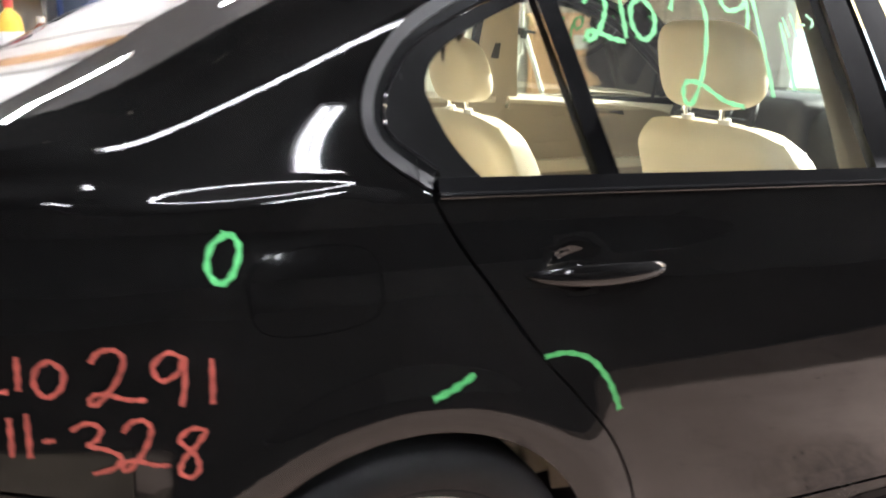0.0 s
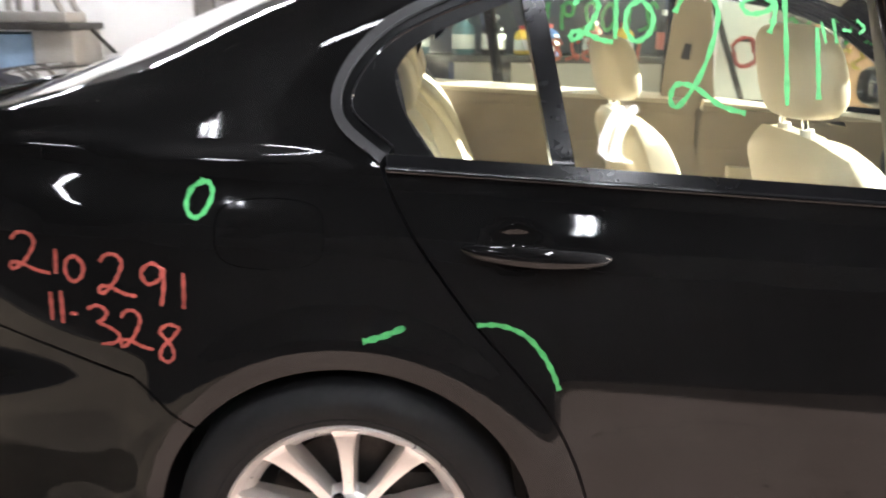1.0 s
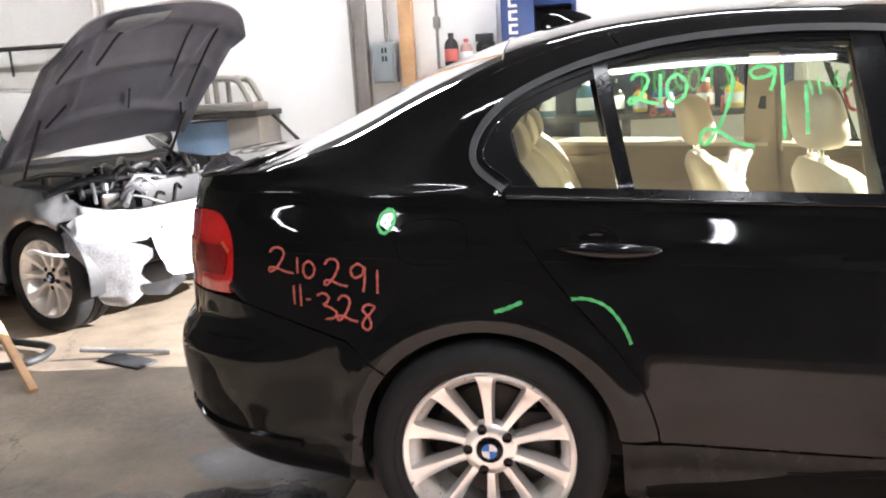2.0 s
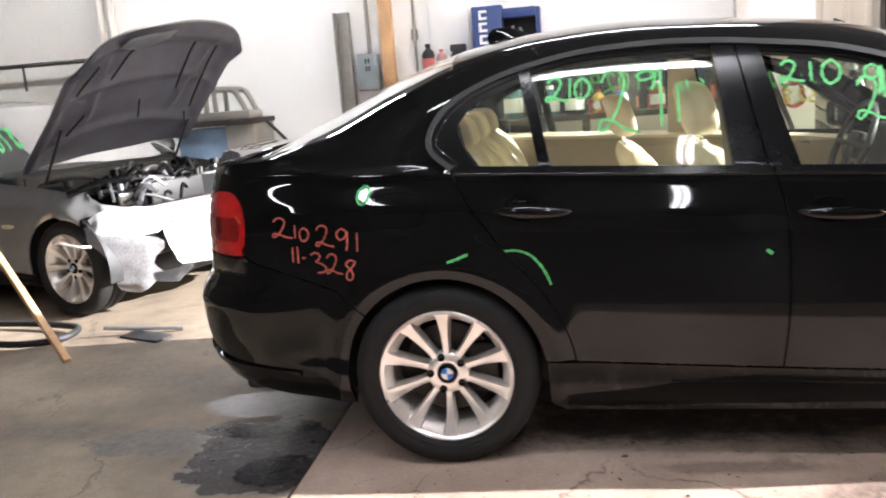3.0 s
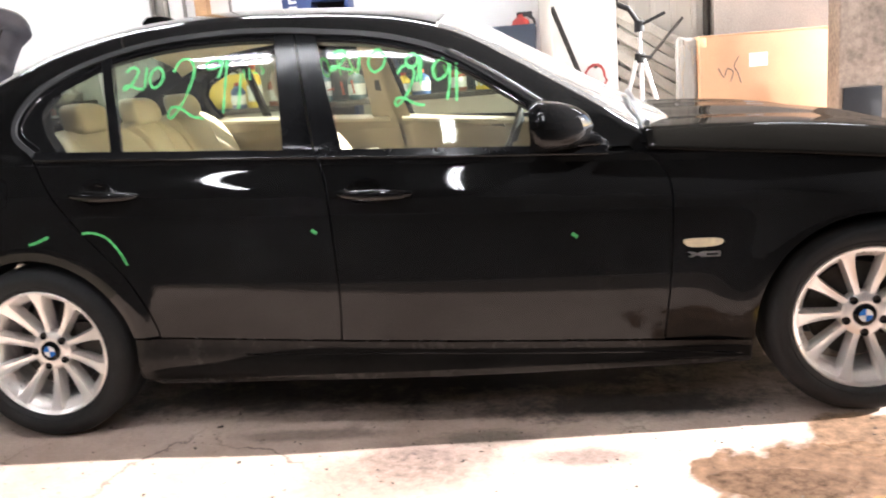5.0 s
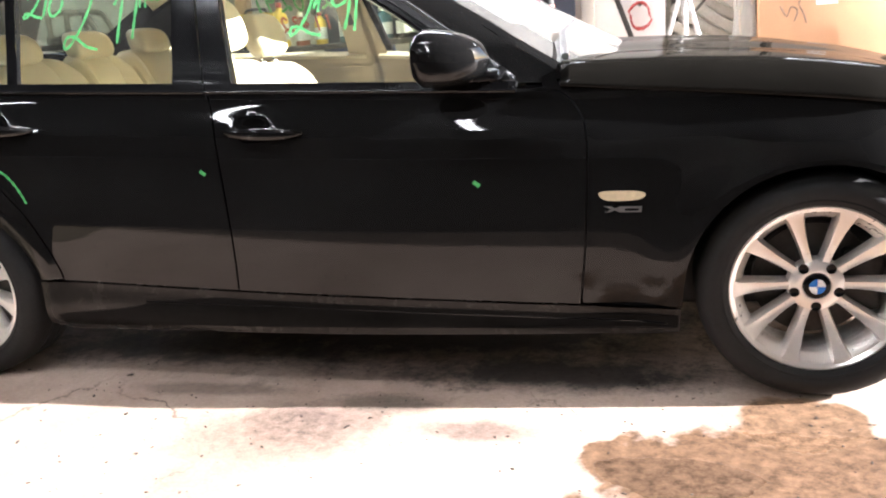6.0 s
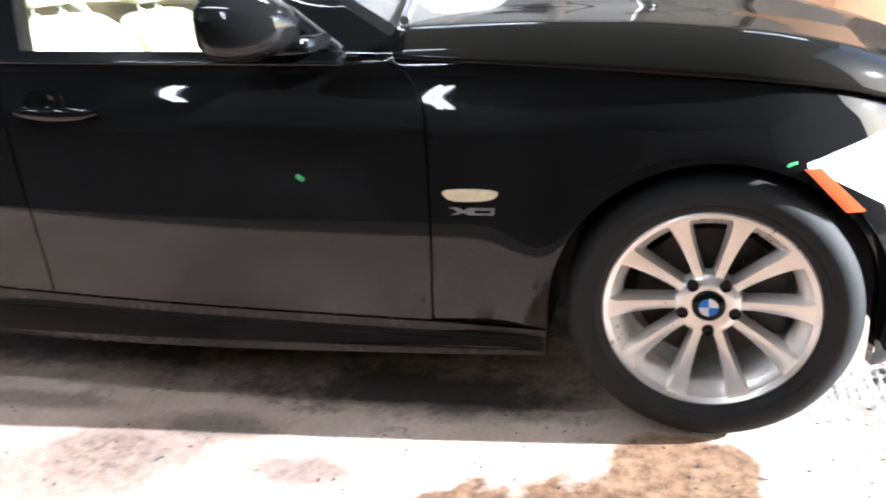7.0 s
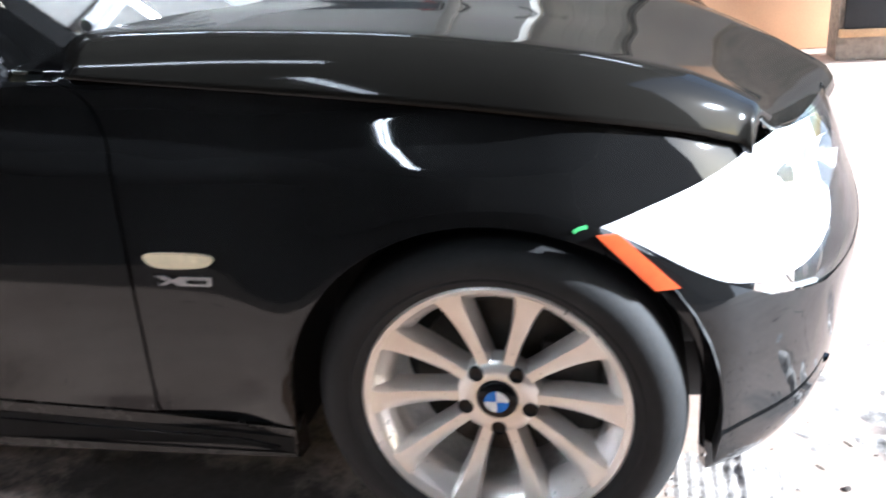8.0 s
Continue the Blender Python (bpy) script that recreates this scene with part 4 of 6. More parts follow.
        for ob, x0, x1 in ((r, 0.198, 0.446), (f, 1.118, 1.366)):
            bm = bmesh.new()
            rows = []
            zc = lambda x: 0.866 - 0.053 * (x - 0.3)
            for i in range(17):
                v = i / 16
                x = x0 + (x1 - x0) * v
                w = 0.0172 * math.sin(math.pi * (0.03 + v * 0.94)) ** 0.40 if 0 < i < 16 else 0.004
                out = 0.030 * math.sin(math.pi * v) ** 0.45 if 0 < i < 16 else 0.0
                y0 = side(x, zc(x))[1]
                row = []
                for j in range(10):
                    a = 2 * math.pi * j / 10
                    row.append(bm.verts.new((x, yq(y0 - out + 0.009 * math.cos(a) + 0.003), zc(x) + w * math.sin(a))))
                rows.append(row)
            for a, b in zip(rows, rows[1:]):
                for j in range(10):
                    bm.faces.new((a[j], a[(j + 1) % 10], b[(j + 1) % 10], b[j]))
            bmesh.ops.recalc_face_normals(bm, faces=bm.faces[:])
            part("door_handle", bm, paint, ob)
        wing = car
        ind = panel("side_indicator", spline([(2.192, 0.604), (2.212, 0.611), (2.29, 0.609), (2.316, 0.600), (2.294, 0.585), (2.215, 0.585)], 4, closed=True), side, CLOUDY, wing, mirror=q, sink=-0.005, lip=0.006, step=0.02, label="yellowed clear side indicator")
    both(outside)
    bm = bmesh.new()
    rows = []
    for i in range(9):
        v = i / 8
        h, w = 0.068 * math.sin(math.pi * (0.12 + 0.8 * v) * 0.62) ** 0.8 * (1 if v < 0.9 else 0.8), 0.03 * (1 - 0.6 * v)
        x = 0.305 - 0.165 * v
        z = CROWN(x) - 0.008
        rows.append([bm.verts.new((x, MID + w * c, z + h * s)) for c, s in ((-1, 0), (-0.55, 0.7), (0, 1), (0.55, 0.7), (1, 0))])
    for a, b in zip(rows, rows[1:]):
        for j in range(4):
            bm.faces.new((a[j], a[j + 1], b[j + 1], b[j]))
    bm.faces.new(rows[-1])
    bmesh.ops.recalc_face_normals(bm, faces=bm.faces[:])
    part("aerial_fin", bm, paint, car)

    # cabin
    if not wreck:
        seat(car, 1.085, 0.44, True, 0.54, 0.03)
        seat(car, 0.86, 2 * MID - 0.50, True, 0.54, 0.075)
        for y, w in ((0.43, 0.56), (MID, 0.33), (2 * MID - 0.43, 0.56)):
            seat(car, 0.27, y, False, w)

    def cards(q):
        up = 0.0 if q is None else 0.032
        for key, poly in (("r", [(0.30, 0.42), (1.06, 0.38), (1.04, belt(1.04) - 0.01 + up), (0.12, belt(0.12) - 0.01 + up)]), ("f", [(1.11, 0.38), (2.0, 0.36), (2.0, belt(2.0) - 0.01), (1.08, belt(1.08) - 0.01 + up)])):
            card = panel("door_card", poly, side, BEIGE, doors[key, q], mirror=q, sink=0.09, lip=0)
            u0, u1 = poly[3][0], poly[2][0]
            panel("door_cap", [(u0, belt(u0) + up), (u1, belt(u1) + (up if u1 < 1.5 else 0.0)), (u1, belt(u1) - 0.05), (u0, belt(u0) - 0.05 + up)], side, LEATHER, card, mirror=q, sink=0.082, lip=-0.05)
            u = u0 + 0.12
            panel("arm_rest", [(u, 0.72), (u + 0.5, 0.70), (u + 0.5, 0.66), (u, 0.67)], side, LEATHER, card, mirror=q, sink=0.13, lip=-0.05)
            panel("inner_handle", [(u1 - 0.22, belt(u1) - 0.10), (u1 - 0.1, belt(u1) - 0.105), (u1 - 0.1, belt(u1) - 0.12), (u1 - 0.22, belt(u1) - 0.115)], side, CHROME, card, mirror=q, sink=0.12, lip=-0.02)
        panel("pillar_trim", [(0.93, 0.4), (1.15, 0.4), (1.13, 0.95), (1.02, 1.36), (0.91, 1.36), (0.93, 0.95)], side, BEIGE, car, mirror=q, sink=0.06, lip=0)
        panel("rear_pillar_trim", [(-0.5, 0.8), (0.1, 0.8), (0.17, 1.0), (0.105, 1.09), (0.085, 1.17), (0.135, 1.24), (0.25, 1.30), (0.25, 1.34), (0.05, 1.29), (-0.2, 1.18), (-0.45, 1.05)], side, TRIM, car, mirror=q, sink=0.05, lip=0)
        panel("belt_guide", [(0.965, 1.135), (0.998, 1.13), (0.992, 1.185), (0.970, 1.185)], side, INNER, car, mirror=q, sink=0.078, lip=0, label="dark seat-belt guide")
        panel("seat_belt", [(1.085, 0.5), (1.125, 0.5), (1.015, 1.25), (0.985, 1.25)], side, BEIGE, car, mirror=q, sink=0.085, lip=0)
    both(cards)
    bm = bmesh.new()
    box(bm, (-0.62, 0.16, 0.94), (-0.04, 2 * MID - 0.16, 0.985), 0.02)
    part("parcel_shelf", bm, BEIGE, car)
    bm = bmesh.new()
    box(bm, (1.86, 0.14, 0.62), (2.2, 2 * MID - 0.14, 0.93), 0.06, seg=3)
    box(bm, (1.8, MID + 0.12, 0.74), (2.1, MID + 0.62, 0.97), 0.05, seg=3)
    part("dashboard", bm, INNER, car)
    bm = bmesh.new()
    c = Vector((1.66, MID + 0.37, 0.895))
    q = Euler((0, radians(-68), 0)).to_quaternion()
    tube(bm, [c + q @ Vector((0.185 * math.cos(2 * math.pi * k / 32), 0.185 * math.sin(2 * math.pi * k / 32), 0)) for k in range(33)], 0.015)
    box(bm, (-0.06, -0.07, -0.03), (0.06, 0.07, 0.01), 0.015, m=Matrix.Translation(c) @ q.to_matrix().to_4x4())
    for a in (0, 180, 90):
        rod(bm, c, c + q @ Vector((0.18 * math.sin(radians(a)), 0.18 * math.cos(radians(a)), 0)) * (1 if a != 90 else -1), 0.014)
    part("steering_wheel", bm, INNER, car)
    bm = bmesh.new()
    box(bm, (1.0, MID - 0.1, 0.3), (1.95, MID + 0.1, 0.62), 0.03)
    part("centre_console", bm, BEIGE, car)
    bm = bmesh.new()
    box(bm, (2.15, 0.2, 0.25), (2.22, 2 * MID - 0.2, 0.9), 0.02)
    part("bulkhead", bm, INNER, car)
    if not wreck:
        bm = bmesh.new()
        box(bm, (2.25, 0.3, 0.3), (3.2, 2 * MID - 0.3, 0.66), 0.03)
        part("engine", bm, INNER, car)
    car.matrix_world = m
    return car, doors


CAR, DOORS = saloon("black_saloon_car", "glossy black four-door saloon with marker numbers, parked on concrete", PAINT, Matrix.Identity(4))


# ---- marks and badges on the car ----
def turned(strokes, cx):
    return [[(2 * cx - u, v) for u, v in st] for st in strokes]


def writing(name, strokes, mat, parent, width, mirror=None):
    for st in strokes:
        ribbon(name, [st], side, mat, parent, width, lift=0.0, mirror=mirror)


DIGITS = (("2", -0.563, 0.816, 0.077, 0.068), ("1", -0.489, 0.816, 0.030, 0.042), ("0", -0.463, 0.804, 0.043, 0.046), ("2", -0.403, 0.783, 0.066, 0.072), ("9", -0.335, 0.767, 0.052, 0.074), ("1", -0.278, 0.763, 0.040, 0.062),
          ("1", -0.506, 0.732, 0.030, 0.051), ("1", -0.487, 0.728, 0.030, 0.058), ("-", -0.462, 0.742, 0.020, 0.010), ("3", -0.428, 0.694, 0.058, 0.070), ("2", -0.375, 0.688, 0.058, 0.070), ("8", -0.315, 0.666, 0.046, 0.068))
for ch, u, v, w, h in DIGITS:
    ribbon("red_digit", written(ch, u, v, w, h), side, RED, CAR, 0.0072, label="hand-written red marker digit")
ribbon("green_ring", [[(-0.222, 0.974), (-0.243, 0.962), (-0.252, 0.935), (-0.240, 0.916), (-0.222, 0.925), (-0.210, 0.952), (-0.215, 0.97), (-0.23, 0.975)]], side, GREEN, CAR, 0.009, label="green marker ring")
ribbon("green_stroke", [[(0.038, 0.715), (0.072, 0.724), (0.108, 0.738)]], side, GREEN, CAR, 0.012, label="green marker stroke")
ribbon("green_arc", [[(0.228, 0.742), (0.268, 0.742), (0.310, 0.725), (0.341, 0.690), (0.360, 0.655), (0.371, 0.626)]], side, GREEN, CAR, 0.010, label="green marker arc")
for u, v in ((1.036, 0.707), (1.862, 0.645)):
    ribbon("green_dot", [[(u - 0.009, v + 0.006), (u, v), (u + 0.008, v - 0.006)]], side, GREEN, CAR, 0.014, label="small green marker dot")
ribbon("green_tick", [[(2.893, 0.648), (2.90, 0.653), (2.912, 0.655)]], side, GREEN, CAR, 0.007, lift=0.003, label="small green marker tick")
panel("badge", [(2.204, 0.569), (2.222, 0.569), (2.236, 0.5615), (2.248, 0.5675), (2.306, 0.566), (2.304, 0.550), (2.246, 0.551), (2.234, 0.5575), (2.222, 0.552), (2.208, 0.552), (2.226, 0.5605)], side, STEEL, CAR, sink=-0.003, lip=0.003, step=0.01, label="small silver badge of plain bars")
panel("badge_bar", [(2.262, 0.562), (2.298, 0.561), (2.297, 0.555), (2.261, 0.556)], side, TRIM, CAR, sink=-0.0045, lip=0.001, step=0.01)

GAP = material("shut_line", (0.004, 0.004, 0.004), 0.9, scale=20, vary=0.1, spec=0.0)
FLAP = spline([(-0.195, 0.85), (-0.205, 0.89), (-0.195, 0.93), (-0.15, 0.945), (-0.08, 0.945), (-0.035, 0.93), (-0.025, 0.89), (-0.035, 0.85), (-0.08, 0.835), (-0.15, 0.835)], 3, closed=True)
ribbon("flap_gap", [FLAP + [FLAP[0]]], side, GAP, CAR, 0.002, lift=0.0004)
panel("fuel_flap", inset(FLAP, 0.0035)[1:-1], side, PAINT, CAR, sink=-0.0006, lip=0.0, step=0.015)
pane_r, pane_f = DOORS["r", None], DOORS["f", None]
for ch, u, v, w, h in (("2", 0.375, 1.198, 0.075, 0.075), ("1", 0.437, 1.203, 0.035, 0.066), ("0", 0.463, 1.200, 0.062, 0.068), ("2", 0.540, 1.087, 0.13, 0.20), ("9", 0.655, 1.215, 0.080, 0.060), ("1", 0.715, 1.100, 0.05, 0.175), ("1", 0.772, 1.110, 0.04, 0.115)):
    writing("green_writing", written(ch, u, v, w, h), GREEN, pane_r, 0.0098)
writing("green_writing", [[(0.80, 1.235), (0.806, 1.20)], [(0.82, 1.24), (0.824, 1.20)], [(0.835, 1.222), (0.85, 1.22)], [(0.86, 1.238), (0.872, 1.225), (0.862, 1.215)]], GREEN, pane_r, 0.006)
for ch, u, v, w, h in (("2", 1.10, 1.205, 0.077, 0.065), ("1", 1.178, 1.202, 0.04, 0.060), ("0", 1.222, 1.192, 0.072, 0.072), ("2", 1.315, 1.075, 0.10, 0.13), ("9", 1.345, 1.150, 0.062, 0.09), ("1", 1.385, 1.140, 0.04, 0.095), ("9", 1.430, 1.085, 0.080, 0.13), ("1", 1.50, 1.08, 0.04, 0.12)):
    writing("green_writing", written(ch, u, v, w, h), GREEN, pane_f, 0.0098)
far_r, far_f = DOORS["r", MID], DOORS["f", MID]
writing("red_writing", turned(written("11-328", 0.5, 1.09, 0.045, 0.07), 0.68), RED, far_r, 0.013, MID)
writing("green_writing", turned(written("210291", 0.48, 1.19, 0.055, 0.09), 0.68), GREEN, far_r, 0.013, MID)
writing("yellow_writing", turned(written("328", 1.36, 1.07, 0.05, 0.065), 1.5), YELLOW, far_f, 0.012, MID)
writing("green_writing", turned(written("210291", 1.2, 1.15, 0.055, 0.085), 1.42), GREEN, far_f, 0.013, MID)
wiper = bmesh.new()
tube(wiper, [top(2.11, 0.12), top(2.09, 0.4), top(2.1, 0.7)], 0.011)
for v in wiper.verts:
    v.co.z += 0.02
part("wiper", wiper, STEEL, CAR)


# ---- room ----
def slab(name, lo, hi, mat, label, cat, bevel=0.0):
    bm = bmesh.new()
    box(bm, lo, hi, bevel)
    return tagged(part(name, bm, mat, None, smooth=False), label, cat, kind="structure")


def floor_mat(name, base, dark, blobs):
    """Concrete with mottling, fine grit, stains and painted shade at given places: (x, y, rx, ry, strength, wet,
    colour).
    """
    m = bpy.data.materials.new(name)
    m.use_nodes = True
    nt = m.node_tree
    n, l = nt.nodes, nt.links
    p = n["Principled BSDF"]
    geo = n.new("ShaderNodeTexCoord")

    def noise_node(scale, detail=6, rough=0.6):
        k = n.new("ShaderNodeTexNoise")
        k.inputs["Scale"].default_value, k.inputs["Detail"].default_value, k.inputs["Roughness"].default_value = scale, detail, rough
        l.new(geo.outputs["Object"], k.inputs["Vector"])
        return k

    def maths(op, a, b=None, c=None):
        k = n.new("ShaderNodeMath")
        k.operation = op
        for i, v in enumerate((a, b, c)):
            if v is None:
                continue
            if isinstance(v, (int, float)):
                k.inputs[i].default_value = v
            else:
                l.new(v, k.inputs[i])
        return k.outputs[0]

    def mixed(fac, a, b):
        k = n.new("ShaderNodeMix")
        k.data_type = "RGBA"
        for i, v in ((0, fac), (6, a), (7, b)):
            if isinstance(v, tuple):
                k.inputs[i].default_value = (*v, 1)
            elif isinstance(v, (int, float)):
                k.inputs[i].default_value = v
            else:
                l.new(v, k.inputs[i])
        return k.outputs[2]
    big, mid, fine = noise_node(1.1), noise_node(6.0, 8), noise_node(70, 4)
    r1 = n.new("ShaderNodeMapRange")
    r1.inputs["From Min"].default_value, r1.inputs["From Max"].default_value = 0.42, 0.68
    l.new(big.outputs[0], r1.inputs["Value"])
    col = mixed(r1.outputs[0], base, dark)
    r2 = n.new("ShaderNodeMapRange")
    r2.inputs["From Min"].default_value, r2.inputs["From Max"].default_value, r2.inputs["To Max"].default_value = 0.5, 0.75, 0.5
    l.new(mid.outputs[0], r2.inputs["Value"])
    col = mixed(r2.outputs[0], col, dark)
    g = maths("MULTIPLY_ADD", fine.outputs[0], 0.5, 0.75)
    grit = n.new("ShaderNodeMix")
    grit.data_type, grit.blend_type = "RGBA", "MULTIPLY"
    grit.inputs[0].default_value = 1.0
    l.new(col, grit.inputs[6])
    cmb = n.new("ShaderNodeCombineColor")
    for i in range(3):
        l.new(g, cmb.inputs[i])
    l.new(cmb.outputs[0], grit.inputs[7])
    col = grit.outputs[2]
    bend = n.new("ShaderNodeVectorMath")
    bend.operation = "MULTIPLY_ADD"
    wob = noise_node(2.3, 6, 0.65)
    l.new(wob.outputs["Color"], bend.inputs[0])
    bend.inputs[1].default_value = (0.5, 0.5, 0.0)
    l.new(geo.outputs["Object"], bend.inputs[2])
    cell = n.new("ShaderNodeTexVoronoi")
    cell.feature = "DISTANCE_TO_EDGE"
    cell.inputs["Scale"].default_value = 1.15
    l.new(bend.outputs[0], cell.inputs["Vector"])
    line = n.new("ShaderNodeMapRange")
    line.inputs["From Min"].default_value, line.inputs["From Max"].default_value, line.inputs["To Min"].default_value, line.inputs["To Max"].default_value = 0.001, 0.007, 0.75, 0.0
    l.new(cell.outputs["Distance"], line.inputs["Value"])
    gate = n.new("ShaderNodeMapRange")
    gate.inputs["From Min"].default_value, gate.inputs["From Max"].default_value = 0.46, 0.60
    l.new(noise_node(1.7, 3).outputs[0], gate.inputs["Value"])
    col = mixed(maths("MULTIPLY", line.outputs[0], gate.outputs[0]), col, tuple(c * 0.3 for c in dark))
    speck = n.new("ShaderNodeMapRange")
    speck.inputs["From Min"].default_value, speck.inputs["From Max"].default_value, speck.inputs["To Max"].default_value = 0.64, 0.72, 0.7
    l.new(noise_node(34, 5, 0.7).outputs[0], speck.inputs["Value"])
    col = mixed(speck.outputs[0], col, tuple(c * 0.35 for c in dark))
    sep = n.new("ShaderNodeSeparateXYZ")
    l.new(geo.outputs["Object"], sep.inputs[0])
    edge, soft_edge = noise_node(5.0, 8, 0.58), noise_node(6.0, 12, 0.78)
    lump = noise_node(26, 9, 0.75)
    cl = n.new("ShaderNodeMapRange")
    cl.inputs["From Min"].default_value, cl.inputs["From Max"].default_value = 0.36, 0.66
    l.new(lump.outputs[0], cl.inputs["Value"])
    clod = cl.outputs[0]
    rough = maths("MULTIPLY_ADD", mid.outputs[0], 0.25, 0.6)
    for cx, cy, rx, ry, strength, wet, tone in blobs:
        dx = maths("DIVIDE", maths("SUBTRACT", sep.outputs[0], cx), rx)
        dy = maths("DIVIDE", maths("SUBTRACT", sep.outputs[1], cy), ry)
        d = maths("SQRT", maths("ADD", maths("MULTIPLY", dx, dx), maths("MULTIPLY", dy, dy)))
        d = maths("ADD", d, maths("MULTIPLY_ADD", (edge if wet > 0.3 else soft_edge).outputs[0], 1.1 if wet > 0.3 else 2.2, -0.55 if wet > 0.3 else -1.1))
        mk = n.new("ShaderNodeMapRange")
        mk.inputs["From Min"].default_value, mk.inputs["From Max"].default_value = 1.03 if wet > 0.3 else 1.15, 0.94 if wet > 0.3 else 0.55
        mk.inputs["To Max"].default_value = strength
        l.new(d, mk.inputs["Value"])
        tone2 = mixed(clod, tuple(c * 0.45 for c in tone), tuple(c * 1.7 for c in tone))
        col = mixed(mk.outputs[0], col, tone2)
        rough = maths("MULTIPLY", rough, maths("SUBTRACT", 1.0, maths("MULTIPLY", mk.outputs[0], wet)))
    l.new(col, p.inputs["Base Color"])
    l.new(rough, p.inputs["Roughness"])
    p.inputs["Specular IOR Level"].default_value = 0.35
    bp = n.new("ShaderNodeBump")
    bp.inputs["Strength"].default_value, bp.inputs["Distance"].default_value = 0.35, 0.006
    l.new(maths("MULTIPLY_ADD", fine.outputs[0], 0.4, maths("MULTIPLY", mid.outputs[0], 0.8)), bp.inputs["Height"])
    l.new(bp.outputs[0], p.inputs["Normal"])
    return m


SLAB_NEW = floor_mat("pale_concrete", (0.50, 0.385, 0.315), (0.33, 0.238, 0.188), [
    (2.64, -0.43, 0.53, 0.27, 1.0, 0.45, (0.16, 0.095, 0.058)), (2.70, -0.12, 0.17, 0.16, 1.0, 0.35, (0.19, 0.115, 0.07)), (2.38, -0.42, 0.20, 0.10, 0.7, 0.8, (0.10, 0.062, 0.04)), (2.62, -0.58, 0.11, 0.08, 0.85, 0.2, (0.5, 0.32, 0.07)),
    (1.36, -0.22, 0.20, 0.12, 0.9, 0.1, (0.15, 0.105, 0.09)), (1.28, -0.30, 0.34, 0.15, 0.6, 0.1, (0.22, 0.16, 0.125)), (1.86, -0.23, 0.2, 0.06, 0.8, 0.1, (0.17, 0.12, 0.1)), (1.55, -0.08, 0.2, 0.07, 0.7, 0.1, (0.10, 0.08, 0.065)),
    # Dark blobs under the car paint in its shade, with some floor dirt.
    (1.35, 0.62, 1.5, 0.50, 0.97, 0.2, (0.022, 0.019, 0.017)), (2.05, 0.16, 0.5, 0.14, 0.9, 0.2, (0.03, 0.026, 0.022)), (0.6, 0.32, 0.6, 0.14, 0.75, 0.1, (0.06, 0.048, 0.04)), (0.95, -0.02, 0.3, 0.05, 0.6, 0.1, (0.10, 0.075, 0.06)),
    (3.2, 0.16, 0.17, 0.16, 0.75, 0.1, (0.2, 0.165, 0.14)), (3.52, 0.42, 0.05, 0.2, 0.8, 0.1, (0.13, 0.11, 0.10)), (3.75, 0.9, 0.2, 0.07, 0.7, 0.1, (0.13, 0.11, 0.10))])
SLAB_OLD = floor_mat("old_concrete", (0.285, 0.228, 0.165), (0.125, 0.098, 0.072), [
    # Wet patches by the seam; blobs at the rear bumper also paint its shade.
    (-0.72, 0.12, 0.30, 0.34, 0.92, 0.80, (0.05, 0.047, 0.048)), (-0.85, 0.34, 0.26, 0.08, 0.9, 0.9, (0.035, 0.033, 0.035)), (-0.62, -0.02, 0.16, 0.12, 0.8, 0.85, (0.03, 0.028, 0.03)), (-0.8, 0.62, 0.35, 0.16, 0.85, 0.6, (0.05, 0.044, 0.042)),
    (-1.2, 0.24, 0.3, 0.14, 0.75, 0.4, (0.09, 0.078, 0.068)), (-1.25, 0.95, 0.5, 0.22, 0.6, 0.2, (0.10, 0.08, 0.06)), (-1.9, 1.1, 0.45, 0.25, 0.55, 0.1, (0.12, 0.095, 0.07)), (-0.95, -0.55, 0.3, 0.22, 0.6, 0.3, (0.09, 0.075, 0.06)), (-1.7, 0.35, 0.4, 0.1, 0.5, 0.2, (0.1, 0.08, 0.065))])
WALL = material("white_wall", (0.80, 0.785, 0.755), 0.7, scale=1.2, vary=0.06, bump=0.08)
WALL_B = material("cream_wall", (0.58, 0.55, 0.50), 0.75, scale=1.0, vary=0.1, bump=0.08)
DIRTY = material("dirty_wall", (0.28, 0.22, 0.17), 0.9, scale=2.2, vary=0.6, bump=0.3, fine=25)
# Walls out of view: dark for black reflections, grey in place of bay light.
DARK = material("dark_wall", (0.05, 0.047, 0.045), 0.85, scale=1.5, vary=0.2)
BAY_LIT_WALL = material("bay_lit_wall", (0.22, 0.205, 0.19), 0.85, scale=1.2, vary=0.2)
SNOW = material("trodden_snow", (0.7, 0.7, 0.7), 0.8, scale=3, vary=0.15, bump=0.4)
slab("ground", (-60, -60, -0.4), (90, 60, -0.2), SNOW, "pale trodden ground outside", "ground")
slab("floor_slab_east", (-0.510, -1.25, -0.19), (7.4, 6.3, 0), SLAB_NEW, "pale stained concrete floor slab with brown wet sand and painted shade under the car", "floor", 0.004)
# Floor out of view, made dark so the doors reflect black.
slab("floor_slab_south", (-9, -8, -0.19), (7.4, -1.26, -0.001), material("dark_reflection_floor", (0.035, 0.032, 0.03), 0.7, scale=2, vary=0.4, bump=0.2), "unseen floor kept dark for black door reflections", "floor", 0.004)
slab("floor_slab_west", (-9, -1.25, -0.19), (-0.520, 6.3, -0.002), SLAB_OLD, "dirty brown concrete floor slab with oily wet patch and painted shade at the bumper", "floor", 0.004)
slab("yard", (7.42, -30, -0.19), (60, 30, -0.02), SNOW, "bright snowy yard outside the open bay", "ground")
